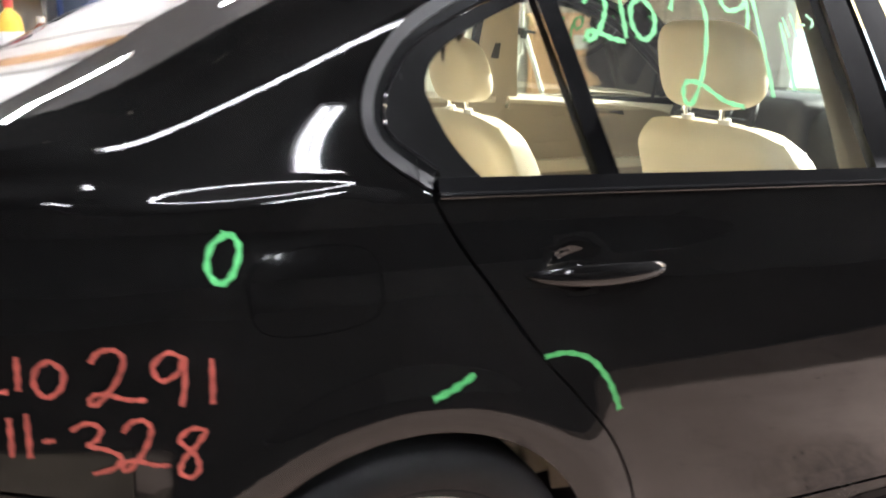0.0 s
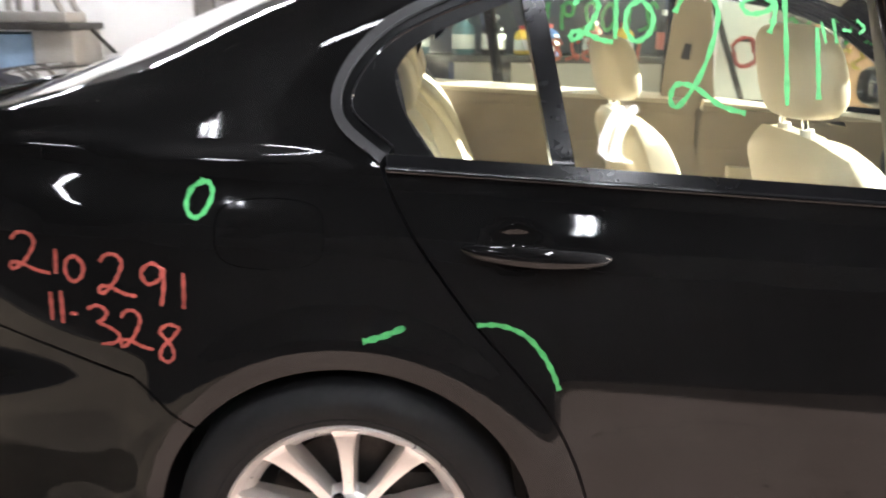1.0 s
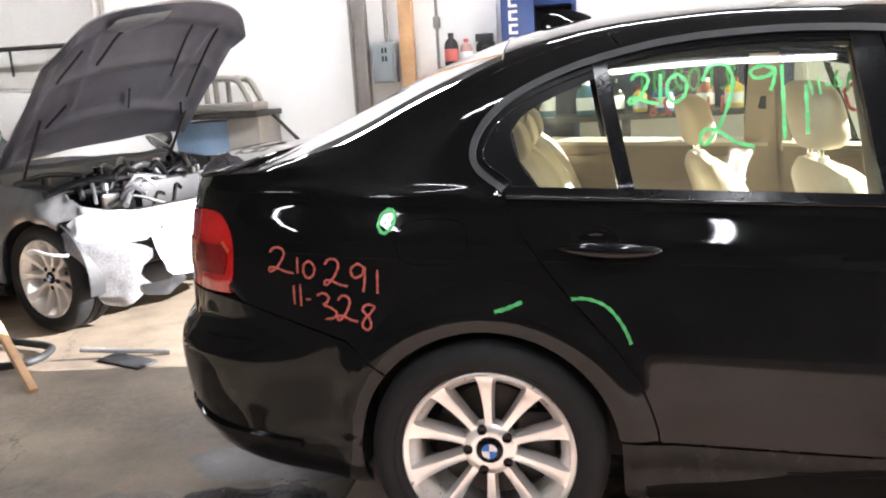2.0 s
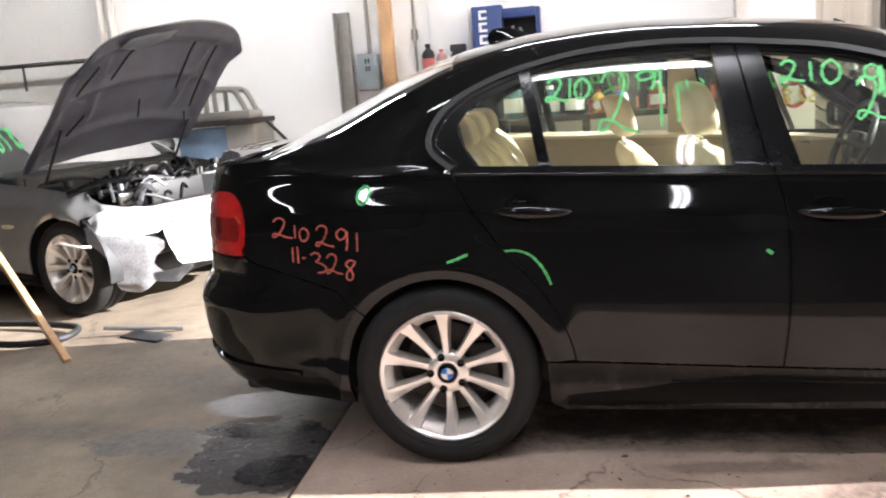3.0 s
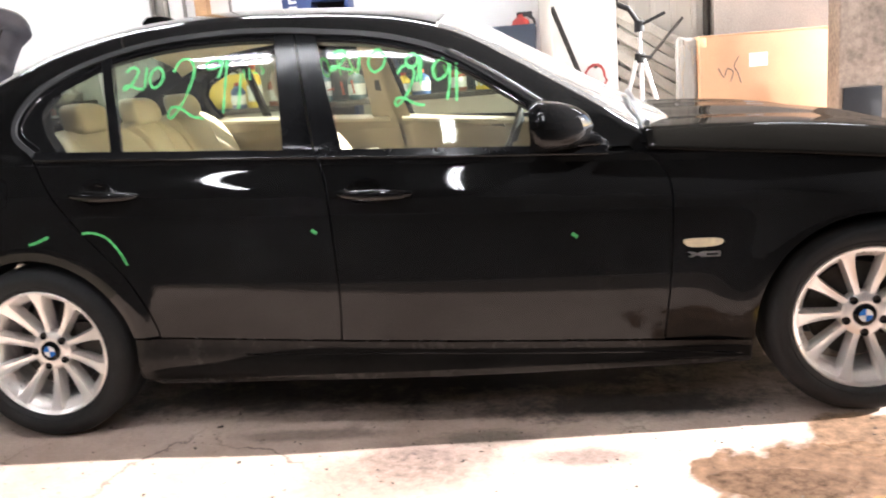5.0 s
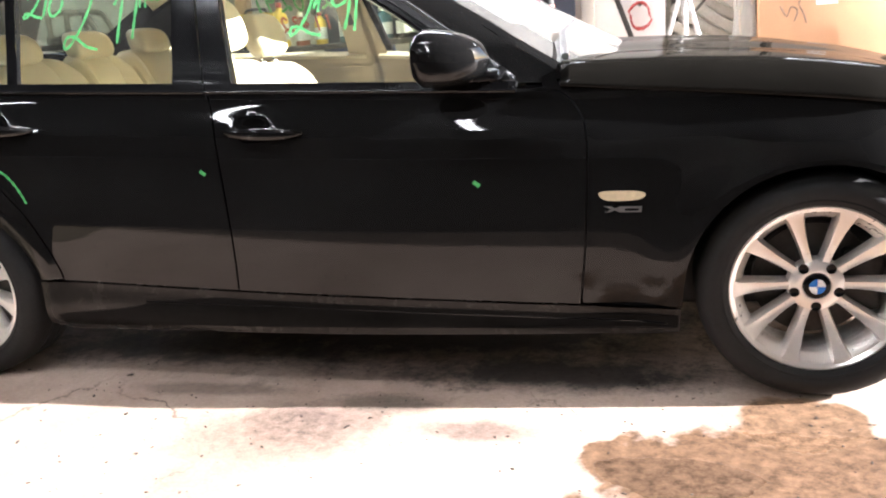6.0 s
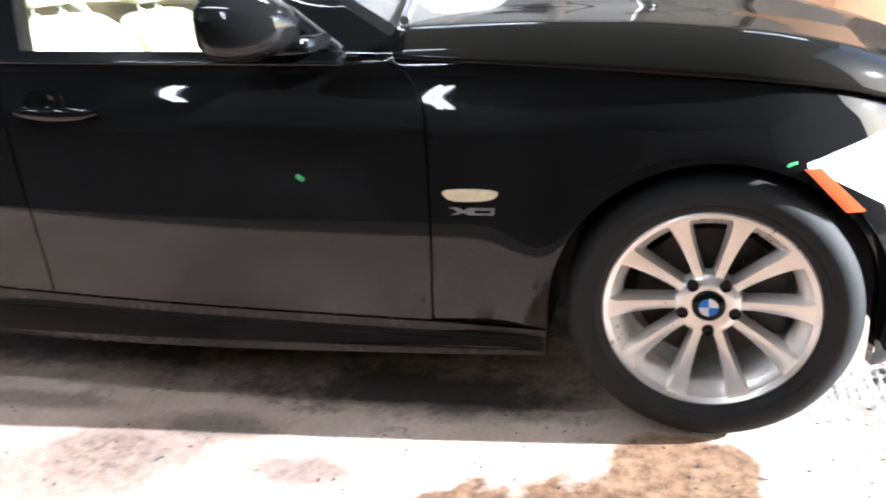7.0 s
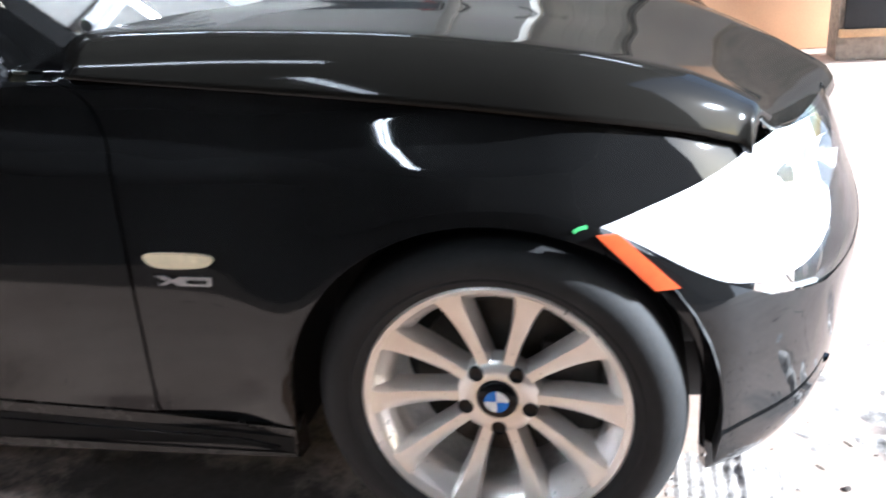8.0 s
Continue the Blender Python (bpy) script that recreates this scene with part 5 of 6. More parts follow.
slab("wall_north", (-3.74, 4.7, 0), (2.45, 4.9, 3.9), WALL, "white painted block wall", "wall")
slab("wall_north_west", (-9, 4.74, 0), (-3.74, 4.94, 3.9), WALL_B, "cream grey wall beside the white one", "wall")
slab("wall_return", (2.25, 4.9, 0), (2.45, 6.2, 3.9), WALL_B, "side of the wall recess", "wall")
slab("wall_recess", (2.25, 6.2, 0), (7.4, 6.4, 3.9), WALL_B, "pale panelled wall in a recess", "wall")
slab("wall_south", (-9, -8.2, 0), (2.0, -8, 3.9), DARK, "dark far wall of the workshop", "wall")
slab("wall_south_east", (2.0, -8.2, 0), (7.2, -8, 3.9), BAY_LIT_WALL, "unseen far wall near the open bay, painted paler for its light", "wall")
slab("wall_west", (-9.2, -8.2, 0), (-9, 6.4, 3.9), DARK, "dark end wall of the workshop", "wall")
slab("wall_east", (7, -8, 0), (7.2, -0.55, 3.9), BAY_LIT_WALL, "unseen wall beside the open bay, painted paler for its light", "wall")
# Ceiling out of view, ended at 5.9 so the sun reaches the wreck.
slab("ceiling", (-9.2, -8.2, 3.9), (5.9, 6.4, 4.1), DARK, "dark workshop ceiling", "ceiling")
# Unseen extra piece that keeps sky light off the floor beside the bay.
slab("ceiling", (5.9, -8.2, 3.904), (7.2, -0.55, 4.1), DARK, "dark workshop ceiling", "ceiling")
slab("pier", (4.20, 4.62, 0), (5.2, 4.9, 3.9), DIRTY, "dirty plastered pier beside the recess", "wall", 0.01)

TUBE = glow("lamp_glow", (1.0, 0.99, 0.96), 15)
TUBE_FILL = glow("wall_fill_glow", (1.0, 0.99, 0.96), 14.5)
HOUSING = material("lamp_housing", (0.7, 0.7, 0.68), 0.4, scale=20, vary=0.05)


def ceiling_lamp(x, y, along, half, tube_mat=TUBE):
    lamp = thing("ceiling_lamp", "white twin-tube fluorescent ceiling lamp, lit", "lamp", pose(x, y, 3.9, 0, 0, 0 if along else 90), "ceiling lamps")
    bm = bmesh.new()
    box(bm, (-half, -0.09, -0.17), (half, 0.09, -0.12), 0.008)
    part("housing", bm, HOUSING, lamp)
    for s in (-1, 1):
        bm = bmesh.new()
        rod(bm, (s * half * 0.7, 0, -0.125), (s * half * 0.7, 0, 0.0), 0.008)
        part("hanger", bm, STEEL, lamp)
        bm = bmesh.new()
        rod(bm, (-half + 0.03, s * 0.05, -0.192), (half - 0.03, s * 0.05, -0.192), 0.02, 12)
        part("tube", bm, tube_mat, lamp, "glowing fluorescent tube")
    return lamp


for x, y, half in ((-4.9, -4.2, 0.9), (-1.45, -4.1, 0.62), (1.25, -4.2, 1.2)):
    ceiling_lamp(x, y, False, half)
ceiling_lamp(0.5, -1.5, True, 1.2)
# Unseen lamps added on the north side to brighten the white wall.
for x in (-5.2, -2.2, 0.8):
    ceiling_lamp(x, 2.9, True, 1.2, TUBE_FILL)
ceiling_lamp(4.2, 3.0, True, 0.6, TUBE_FILL)


# ---- the wrecked car behind ----
WRECK_AT = pose(-2.79, 2.17, 0, 0, 0, -20) @ pose(-2.76, 0, 0)
WRECK, WRECK_DOORS = saloon("wrecked_grey_car", "dark grey crashed saloon with raised bonnet and torn front", GREY_PAINT, WRECK_AT, wreck=True)
SILVER = material("torn_silver_plastic", (0.62, 0.62, 0.63), 0.35, metal=0.3, scale=9, vary=0.35, bump=0.25)


def torn(s, z):
    n1, n2 = noise.noise(Vector((s * 4, z * 4, 1.3))), noise.noise(Vector((s * 13, z * 13, 5.5)))
    x, y, zz = side(s, z)
    return (x - 0.06 + 0.05 * n1 + 0.02 * n2, y + 0.07 * n1 + 0.02 * n2 - 0.02, zz - 0.05 * ease(3.0, 3.5, s))


# Torn silver again, with the shade of the corner put into its colour.
SHADED_SILVER = material("shaded_silver_plastic", (0.30, 0.30, 0.31), 0.35, metal=0.35, scale=7, vary=0.5, bump=0.25)
panel("bumper_skin", spline([(2.98, 0.60), (3.12, 0.55), (3.25, 0.56), (3.4, 0.50), (3.36, 0.36), (3.42, 0.27), (3.25, 0.16), (3.12, 0.2), (3.1, 0.3), (3.03, 0.42), (2.96, 0.52)], 3, closed=True), torn, SHADED_SILVER, WRECK, "torn silver bumper skin", step=0.025)
panel("bumper_skin", spline([(3.45, 0.58), (3.7, 0.6), (S_HI, 0.58), (S_HI, 0.30), (3.7, 0.32), (3.5, 0.36)], 3, closed=True), torn, SILVER, WRECK, "cracked pale bumper middle", step=0.025)
panel("bumper_skin", spline([(3.3, 0.6), (3.7, 0.62), (S_HI, 0.6), (S_HI, 0.3), (3.3, 0.3)], 3, closed=True), torn, SILVER, WRECK, mirror=MID, step=0.025)
panel("headlamp", spline([(3.0, 0.63), (3.15, 0.70), (3.4, 0.72), (3.55, 0.66), (3.4, 0.56), (3.15, 0.54)], 3, closed=True), torn, SILVER, WRECK, "pale broken headlamp", step=0.02, lip=0.05)
panel("torn_liner", [(2.9, 0.55), (3.05, 0.5), (3.1, 0.3), (3.2, 0.14), (3.05, 0.1), (2.95, 0.25)], torn, INNER, WRECK, "black torn wheel-arch liner", sink=0.06)
panel("slam_panel", spline([(3.1, 0.72), (3.4, 0.735), (S_HI, 0.72), (S_HI, 0.62), (3.3, 0.62)], 3, closed=True), torn, SILVER, WRECK, step=0.03, sink=0.05)
bay = [("engine_cover", (2.45, 0.62, 0.62), (2.95, 1.12, 0.80), INNER), ("air_box", (2.7, 0.25, 0.6), (3.05, 0.5, 0.78), TRIM), ("battery", (2.3, 1.2, 0.6), (2.6, 1.45, 0.82), TRIM),
       ("coolant_tank", (2.75, 1.25, 0.6), (2.95, 1.45, 0.79), WHITE), ("radiator", (3.14, 0.35, 0.35), (3.2, 1.4, 0.68), DARK_METAL), ("strut_tower", (2.5, 0.2, 0.55), (2.72, 0.42, 0.77), STEEL), ("bay_floor", (2.25, 0.2, 0.4), (3.15, 1.55, 0.55), INNER)]
for nm, lo, hi, mt in bay:
    bm = bmesh.new()
    box(bm, lo, hi, 0.025)
    piece = part(nm, bm, mt, WRECK)
    if nm == "engine_cover":
        for k in range(5):
            bm = bmesh.new()
            box(bm, (lo[0] + 0.03, lo[1] + 0.05 + 0.09 * k, hi[2] - 0.01), (hi[0] - 0.03, lo[1] + 0.10 + 0.09 * k, hi[2] + 0.012), 0.006)
            part("cover_rib", bm, TRIM, piece)
rng = random.Random(4)
for k in range(44):
    bm = bmesh.new()
    a = Vector((rng.uniform(2.35, 3.1), rng.uniform(0.25, 1.5), rng.uniform(0.72, 0.86)))
    b = a + Vector((rng.uniform(-0.3, 0.3), rng.uniform(-0.4, 0.4), rng.uniform(-0.1, 0.03)))
    c = (a + b) / 2 + Vector((0, 0, rng.uniform(0.02, 0.08)))
    tube(bm, [Vector(p) for p in spline([a, c, b], 6)], rng.uniform(0.008, 0.022))
    part("hose", bm, rng.choice((INNER, TRIM, TRIM, DARK_METAL, STEEL)), WRECK)
for k in range(22):
    bm = bmesh.new()
    p = (rng.uniform(2.4, 3.1), rng.uniform(0.25, 1.45), rng.uniform(0.76, 0.88))
    rod(bm, p, (p[0], p[1], p[2] + 0.04), rng.uniform(0.015, 0.035), 12)
    part("filler_cap", bm, rng.choice((STEEL, DARK_METAL, TRIM, INNER, TRIM)), WRECK)
for y in (0.3, 2 * MID - 0.3):
    bm = bmesh.new()
    rod(bm, (2.3, y, 0.85), (2.52, y + 0.02, 1.2), 0.01)
    part("bonnet_strut", bm, INNER, WRECK)
for st in turned(written("210", 0.25, 0.1, 0.12, 0.2), 0.5):
    ribbon("green_writing", [[(1.6 + v * 1.2, 0.1 + u * 0.6) for u, v in st]], top, GREEN, WRECK, 0.03, lift=0.004)

for st in ([(3.55, 0.55), (3.58, 0.50), (3.56, 0.45), (3.60, 0.40)], [(3.57, 0.53), (3.62, 0.52), (3.58, 0.47), (3.63, 0.43)]):
    ribbon("crack", [st], torn, INNER, WRECK, 0.012, lift=0.004)
panel("torn_hole", [(3.36, 0.30), (3.60, 0.33), (3.64, 0.30), (3.52, 0.22), (3.40, 0.24)], torn, INNER, WRECK, sink=-0.006, lip=0, step=0.02, label="dark gap in the torn bumper")
bm = bmesh.new()
tube(bm, [Vector(p) for p in spline([(2.78, -0.06, 0.50), (2.9, -0.10, 0.515), (3.05, -0.11, 0.50), (3.12, -0.06, 0.49)], 6)], 0.009)
part("bent_trim", bm, WHITE, WRECK, "pale bent strip sticking out of the wheel arch")

# pieces dropped under the wreck
for nm, pts, r, mt, lab in (("bumper_trim", [(-4.2, 1.55, 0.035), (-3.3, 1.62, 0.035), (-2.75, 1.5, 0.035), (-2.5, 1.55, 0.04), (-2.48, 1.72, 0.04), (-2.62, 1.86, 0.035), (-3.2, 1.98, 0.035), (-4.2, 2.0, 0.035)], 0.02, INNER, "black plastic bumper trim lying on the floor"),):
    bm = bmesh.new()
    tube(bm, [Vector(p) for p in spline(pts, 6)], r, 10)
    for v in bm.verts:
        v.co.z = max(0.0, v.co.z * 1.0)
    tagged(part(nm, bm, mt), lab, "trim")
bm = bmesh.new()
box(bm, (-0.16, -0.06, 0.0), (0.16, 0.06, 0.012), 0.003, m=pose(-2.02, 1.68, 0.0, 3, 0, -24))
tagged(part("plastic_shard", bm, INNER), "black plastic shard under the wrecked car", "debris")
bm = bmesh.new()
tube(bm, [(-2.3, 1.72, 0.05), (-2.1, 1.75, 0.035), (-1.85, 1.8, 0.012)], 0.012)
tagged(part("metal_strip", bm, STEEL), "bent metal strip under the wrecked car", "debris")
WOOD = material("pine_wood", (0.50, 0.30, 0.15), 0.6, scale=5, vary=0.3, bump=0.1)
bm = bmesh.new()
d = Vector((-3.28, 2.10, 0.63)) - Vector((-2.25, 1.265, 0.0))
box(bm, (-0.019, -0.019, 0.0), (0.019, 0.019, d.length + 0.05), 0.004, m=Matrix.Translation((-2.25, 1.265, 0.0)) @ d.to_track_quat("Z", "Y").to_matrix().to_4x4())
tagged(part("wooden_stick", bm, WOOD), "plain pine stick leaning on the wrecked car", "stick")


# ---- along the white wall ----
def simple(name, label, cat, pieces, m=None, group="", smooth=True):
    """A thing built of named pieces: (part, material, function that fills a bmesh)."""
    ob = thing(name, label, cat, m, group)
    for nm, mt, fill in pieces:
        bm = bmesh.new()
        fill(bm)
        part(nm, bm, mt, ob, smooth=smooth)
    return ob


GREYSTEEL = material("grey_steel", (0.30, 0.28, 0.25), 0.5, metal=0.3, scale=3, vary=0.3, bump=0.05)
GREYBOX = material("grey_enamel", (0.22, 0.25, 0.26), 0.4, scale=6, vary=0.12)
BLUESTEEL = material("blue_lift_paint", (0.025, 0.05, 0.16), 0.4, scale=5, vary=0.2)
simple("steel_post", "tall grey steel channel standing against the wall", "post", [
    ("web", GREYSTEEL, lambda b: box(b, (-1.525, 4.66, 0), (-1.40, 4.69, 1.985), 0.004)), ("flange", GREYSTEEL, lambda b: box(b, (-1.53, 4.59, 0), (-1.515, 4.69, 1.985), 0.003)),
    ("flange", GREYSTEEL, lambda b: box(b, (-1.415, 4.59, 0), (-1.40, 4.69, 1.975), 0.003))])
simple("breaker_box", "grey electrical switch box on the wall with conduit", "switch box", [
    ("case", GREYBOX, lambda b: box(b, (-1.345, 4.56, 1.305), (-1.165, 4.70, 1.615), 0.008)), ("cover", GREYBOX, lambda b: box(b, (-1.338, 4.548, 1.315), (-1.18, 4.562, 1.605), 0.006)),
    ("switch_plate", INNER, lambda b: box(b, (-1.268, 4.542, 1.535), (-1.252, 4.549, 1.575), 0.002)), ("switch_plate", INNER, lambda b: box(b, (-1.242, 4.542, 1.535), (-1.226, 4.549, 1.575), 0.002)),
    ("switch_plate", INNER, lambda b: box(b, (-1.268, 4.542, 1.47), (-1.252, 4.549, 1.51), 0.002)), ("switch_plate", INNER, lambda b: box(b, (-1.242, 4.542, 1.47), (-1.226, 4.549, 1.51), 0.002)),
    ("lever", GREYBOX, lambda b: box(b, (-1.178, 4.53, 1.42), (-1.155, 4.56, 1.52), 0.005)),
    ("conduit", GREYSTEEL, lambda b: rod(b, (-1.245, 4.66, 1.605), (-1.245, 4.66, 3.9), 0.016))])
simple("timber_post", "knotty pine timber post against the wall", "post", [("post", WOOD, lambda b: box(b, (-1.128, 4.59, 0), (-1.02, 4.695, 3.9), 0.006))])
simple("wall_pipe", "thin grey conduit with a box on the wall", "pipe", [
    ("pipe", GREYSTEEL, lambda b: rod(b, (-0.835, 4.67, 1.1), (-0.835, 4.67, 3.9), 0.012)), ("joint_box", GREYSTEEL, lambda b: box(b, (-0.86, 4.64, 1.70), (-0.81, 4.7, 1.79), 0.006))])
simple("white_board", "white painted board on the wall", "board", [("board", WALL, lambda b: box(b, (-0.70, 4.655, 1.1), (-0.36, 4.697, 3.2), 0.006))])


def shelf_at(name, x0, x1, y0, y1, z, label):
    return simple(name, label, "shelf", [("board", GREYSTEEL, lambda b: box(b, (x0, y0, z - 0.03), (x1, y1, z), 0.004)), ("bracket", GREYSTEEL, lambda b: box(b, (x0 + 0.03, y0 + 0.04, z - 0.18), (x0 + 0.05, y1, z - 0.03), 0.003)),
                                         ("bracket", GREYSTEEL, lambda b: box(b, (x1 - 0.05, y0 + 0.04, z - 0.18), (x1 - 0.03, y1, z - 0.03), 0.003))])


shelf_at("wall_shelf", -0.80, -0.34, 4.42, 4.655, 1.40, "narrow steel wall shelf with bottles")


def bottle(x, y, z, r, h, mat, cap, label, group="bottles"):
    ob = thing("bottle", label, "bottle", pose(x, y, z), group)
    bm = bmesh.new()
    lathe(bm, [(0.0005, 0), (r * 0.94, 0), (r, h * 0.04), (r, h * 0.62), (r * 0.85, h * 0.74), (r * 0.36, h * 0.85), (r * 0.34, h * 0.9)], 18, "z")
    part("body", bm, mat, ob)
    bm = bmesh.new()
    lathe(bm, [(r * 0.4, h * 0.88), (r * 0.42, h), (0.0005, h)], 14, "z")
    part("cap", bm, cap, ob)
    bm = bmesh.new()
    lathe(bm, [(r * 1.012, h * 0.15), (r * 1.012, h * 0.52)], 18, "z")
    part("label_band", bm, material("label", (0.5, 0.12, 0.1), 0.5) if mat is INNER else WHITE, ob)
    return ob


bottle(-0.71, 4.54, 1.40, 0.055, 0.25, INNER, INNER, "black bottle with a dull red label on a shelf")
bottle(-0.595, 4.55, 1.40, 0.05, 0.20, material("pinkish_plastic", (0.45, 0.25, 0.22), 0.4), RED, "pinkish bottle on a shelf")
simple("spray_gun", "black power tool standing on a wall shelf", "tool", [
    ("body", INNER, lambda b: rod(b, (-0.45, 4.54, 1.52), (-0.45, 4.655, 1.54), 0.07, 16)), ("grip", INNER, lambda b: box(b, (-0.47, 4.5, 1.40), (-0.42, 4.56, 1.54), 0.012)),
    ("trigger_cap", INNER, lambda b: box(b, (-0.52, 4.53, 1.57), (-0.38, 4.56, 1.63), 0.01))])
YELLOWP = material("yellow_plastic", (0.75, 0.5, 0.05), 0.45, scale=12, vary=0.15)
simple("yellow_case", "yellow plastic case on a bench", "case", [("shell", YELLOWP, lambda b: box(b, (-1.02, 4.3, 0.985), (-0.70, 4.55, 1.27), 0.03)), ("handle", INNER, lambda b: tube(b, spline([(-0.96, 4.42, 1.265), (-0.93, 4.42, 1.30), (-0.79, 4.42, 1.30), (-0.76, 4.42, 1.265)], 5), 0.012))])
lift = simple("lift_column", "dark blue steel car-lift column with white bar marks and open channel", "lift column", [
    ("side", BLUESTEEL, lambda b: box(b, (-0.31, 4.45, 0), (-0.06, 4.68, 1.91), 0.008)), ("back", INNER, lambda b: box(b, (-0.06, 4.64, 0), (0.22, 4.68, 1.87), 0.004)),
    ("flange", BLUESTEEL, lambda b: box(b, (0.215, 4.45, 0), (0.252, 4.68, 1.87), 0.005)), ("top_plate", BLUESTEEL, lambda b: box(b, (-0.06, 4.45, 1.80), (0.215, 4.64, 1.875), 0.005)),
    ("carriage", INNER, lambda b: box(b, (-0.03, 4.5, 1.30), (0.19, 4.63, 1.62), 0.02)), ("base_plate", BLUESTEEL, lambda b: box(b, (-0.40, 4.35, 0), (0.33, 4.69, 0.02), 0.004))])
for k in range(4):
    for lo, hi in (((-0.252, 0.0), (-0.232, 0.075)), ((-0.232, 0.055), (-0.185, 0.075)), ((-0.232, 0.0), (-0.185, 0.02))):
        bm = bmesh.new()
        box(bm, (lo[0], 4.446, 1.80 - 0.098 * k + lo[1]), (hi[0], 4.4495, 1.80 - 0.098 * k + hi[1]))
        part("bar_mark", bm, WHITE, lift)
for x, h in ((0.02, 0.12), (0.08, 0.10)):
    bottle(x, 4.56, 1.62, 0.028, h, WHITE, WHITE, "white spray bottle resting on the lift carriage")

# bench and shelving seen through the cabin
bench = simple("steel_bench", "dark steel bench along the white wall", "bench", [
    ("top", DARK_METAL, lambda b: box(b, (-1.25, 4.1, 0.94), (1.8, 4.44, 0.985), 0.006)), ("shelf", DARK_METAL, lambda b: box(b, (-1.22, 4.14, 0.3), (1.77, 4.42, 0.33), 0.004)),
    ("leg", DARK_METAL, lambda b: box(b, (-1.22, 4.12, 0), (-1.16, 4.18, 0.94), 0.004)), ("leg", DARK_METAL, lambda b: box(b, (0.55, 4.12, 0), (0.61, 4.18, 0.94), 0.004)),
    ("leg", DARK_METAL, lambda b: box(b, (1.71, 4.12, 0), (1.77, 4.18, 0.94), 0.004)), ("back_board", material("dark_blue_board", (0.03, 0.04, 0.06), 0.5, scale=4, vary=0.3), lambda b: box(b, (-0.28, 4.42, 0.985), (1.78, 4.45, 1.47), 0.004))])
rng = random.Random(9)
TONES = [material("grey_can", (0.32, 0.33, 0.32), 0.45), YELLOWP, material("red_can", (0.42, 0.05, 0.04), 0.4), material("teal_can", (0.05, 0.14, 0.17), 0.4), INNER, material("blue_can", (0.03, 0.07, 0.2), 0.4), TRIM, material("rust_can", (0.3, 0.09, 0.05), 0.5)]
x = -0.7
while x < 1.7:
    r = rng.uniform(0.045, 0.08)
    mt = rng.choice(TONES)
    bottle(x, 4.22 + rng.uniform(-0.04, 0.06), 0.985, r, rng.uniform(0.18, 0.36), mt, rng.choice((WHITE, INNER, TONES[2])), "plastic workshop bottle standing on the steel bench")
    x += 2 * r + rng.uniform(0.02, 0.16)
simple("red_canister", "squat red metal canister with black handle on the wall", "canister", [
    ("cylinder", TONES[2], lambda b: [lathe(b, [(0.0005, 0), (0.085, 0.0), (0.095, 0.02), (0.09, 0.12), (0.065, 0.19), (0.03, 0.215), (0.03, 0.235)], 24, "z"), bmesh.ops.translate(b, verts=b.verts[:], vec=(1.66, 4.59, 1.32))]),
    ("valve", INNER, lambda b: box(b, (1.63, 4.57, 1.535), (1.76, 4.63, 1.575), 0.008)), ("hose", INNER, lambda b: tube(b, spline([(1.70, 4.6, 1.555), (1.77, 4.58, 1.505), (1.775, 4.58, 1.405), (1.77, 4.58, 1.335)], 5), 0.012)),
    ("bracket", STEEL, lambda b: box(b, (1.58, 4.64, 1.295), (1.74, 4.705, 1.32), 0.003))])
simple("wall_pillar", "whitish plastered pilaster beside the red canister", "pillar", [("shaft", WALL_B, lambda b: box(b, (1.81, 4.58, 0), (1.915, 4.70, 3.9), 0.01))])
simple("leaning_bar", "rusty dark angle iron leaning on the wall", "bar", [("bar", DARK_METAL, lambda b: box(b, (-0.02, -0.01, 0), (0.02, 0.01, 1.70), 0.003, m=pose(2.50, 4.50, 0.0) @ Matrix.Rotation(radians(-20), 4, "Y") @ Matrix.Rotation(radians(-4), 4, "X")))])
simple("red_cable", "coil of red cable hung low on the wall", "cable", [("coil", TONES[2], lambda b: tube(b, [(2.26 + (0.07 + 0.004 * (k % 7)) * math.cos(k * 0.45), 4.64 - 0.0012 * k, 1.00 + (0.09 + 0.004 * (k % 5)) * math.sin(k * 0.45)) for k in range(60)], 0.009, 6)),
                                                                             ("peg", DARK_METAL, lambda b: rod(b, (2.26, 4.55, 1.08), (2.26, 4.7, 1.08), 0.012))])


def tripod(x, y):
    ob = thing("tripod", "white-legged camera tripod with black head and pan handle", "tripod", pose(x, y, 0))
    k = 0.895
    for a in (200, 330, 80):
        bm = bmesh.new()
        rod(bm, (0.03 * math.cos(radians(a)), 0.03 * math.sin(radians(a)), 1.24 * k), (0.38 * math.cos(radians(a)), 0.38 * math.sin(radians(a)), 0.0), 0.017, 10, 0.012)
        part("leg", bm, WHITE, ob)
    for nm, a, b, r, mt in (("column", (0, 0, 1.1), (0, 0, 1.50), 0.015, WHITE), ("collar", (0, 0, 1.22), (0, 0, 1.30), 0.04, INNER), ("head", (0, 0, 1.48), (0, 0, 1.57), 0.038, INNER), ("pan_handle", (0.02, -0.02, 1.54), (0.21, -0.05, 1.62), 0.013, INNER),
                            ("tilt_arm", (-0.01, 0, 1.56), (-0.1, 0.0, 1.7), 0.018, INNER), ("clamp", (-0.09, 0, 1.68), (-0.17, 0.02, 1.72), 0.022, INNER), ("crank", (0.0, -0.04, 1.28), (0.09, -0.05, 1.26), 0.01, INNER)):
        bm = bmesh.new()
        rod(bm, Vector(a) * k, Vector(b) * k, r, 12)
        part(nm, bm, mt, ob)
    return ob


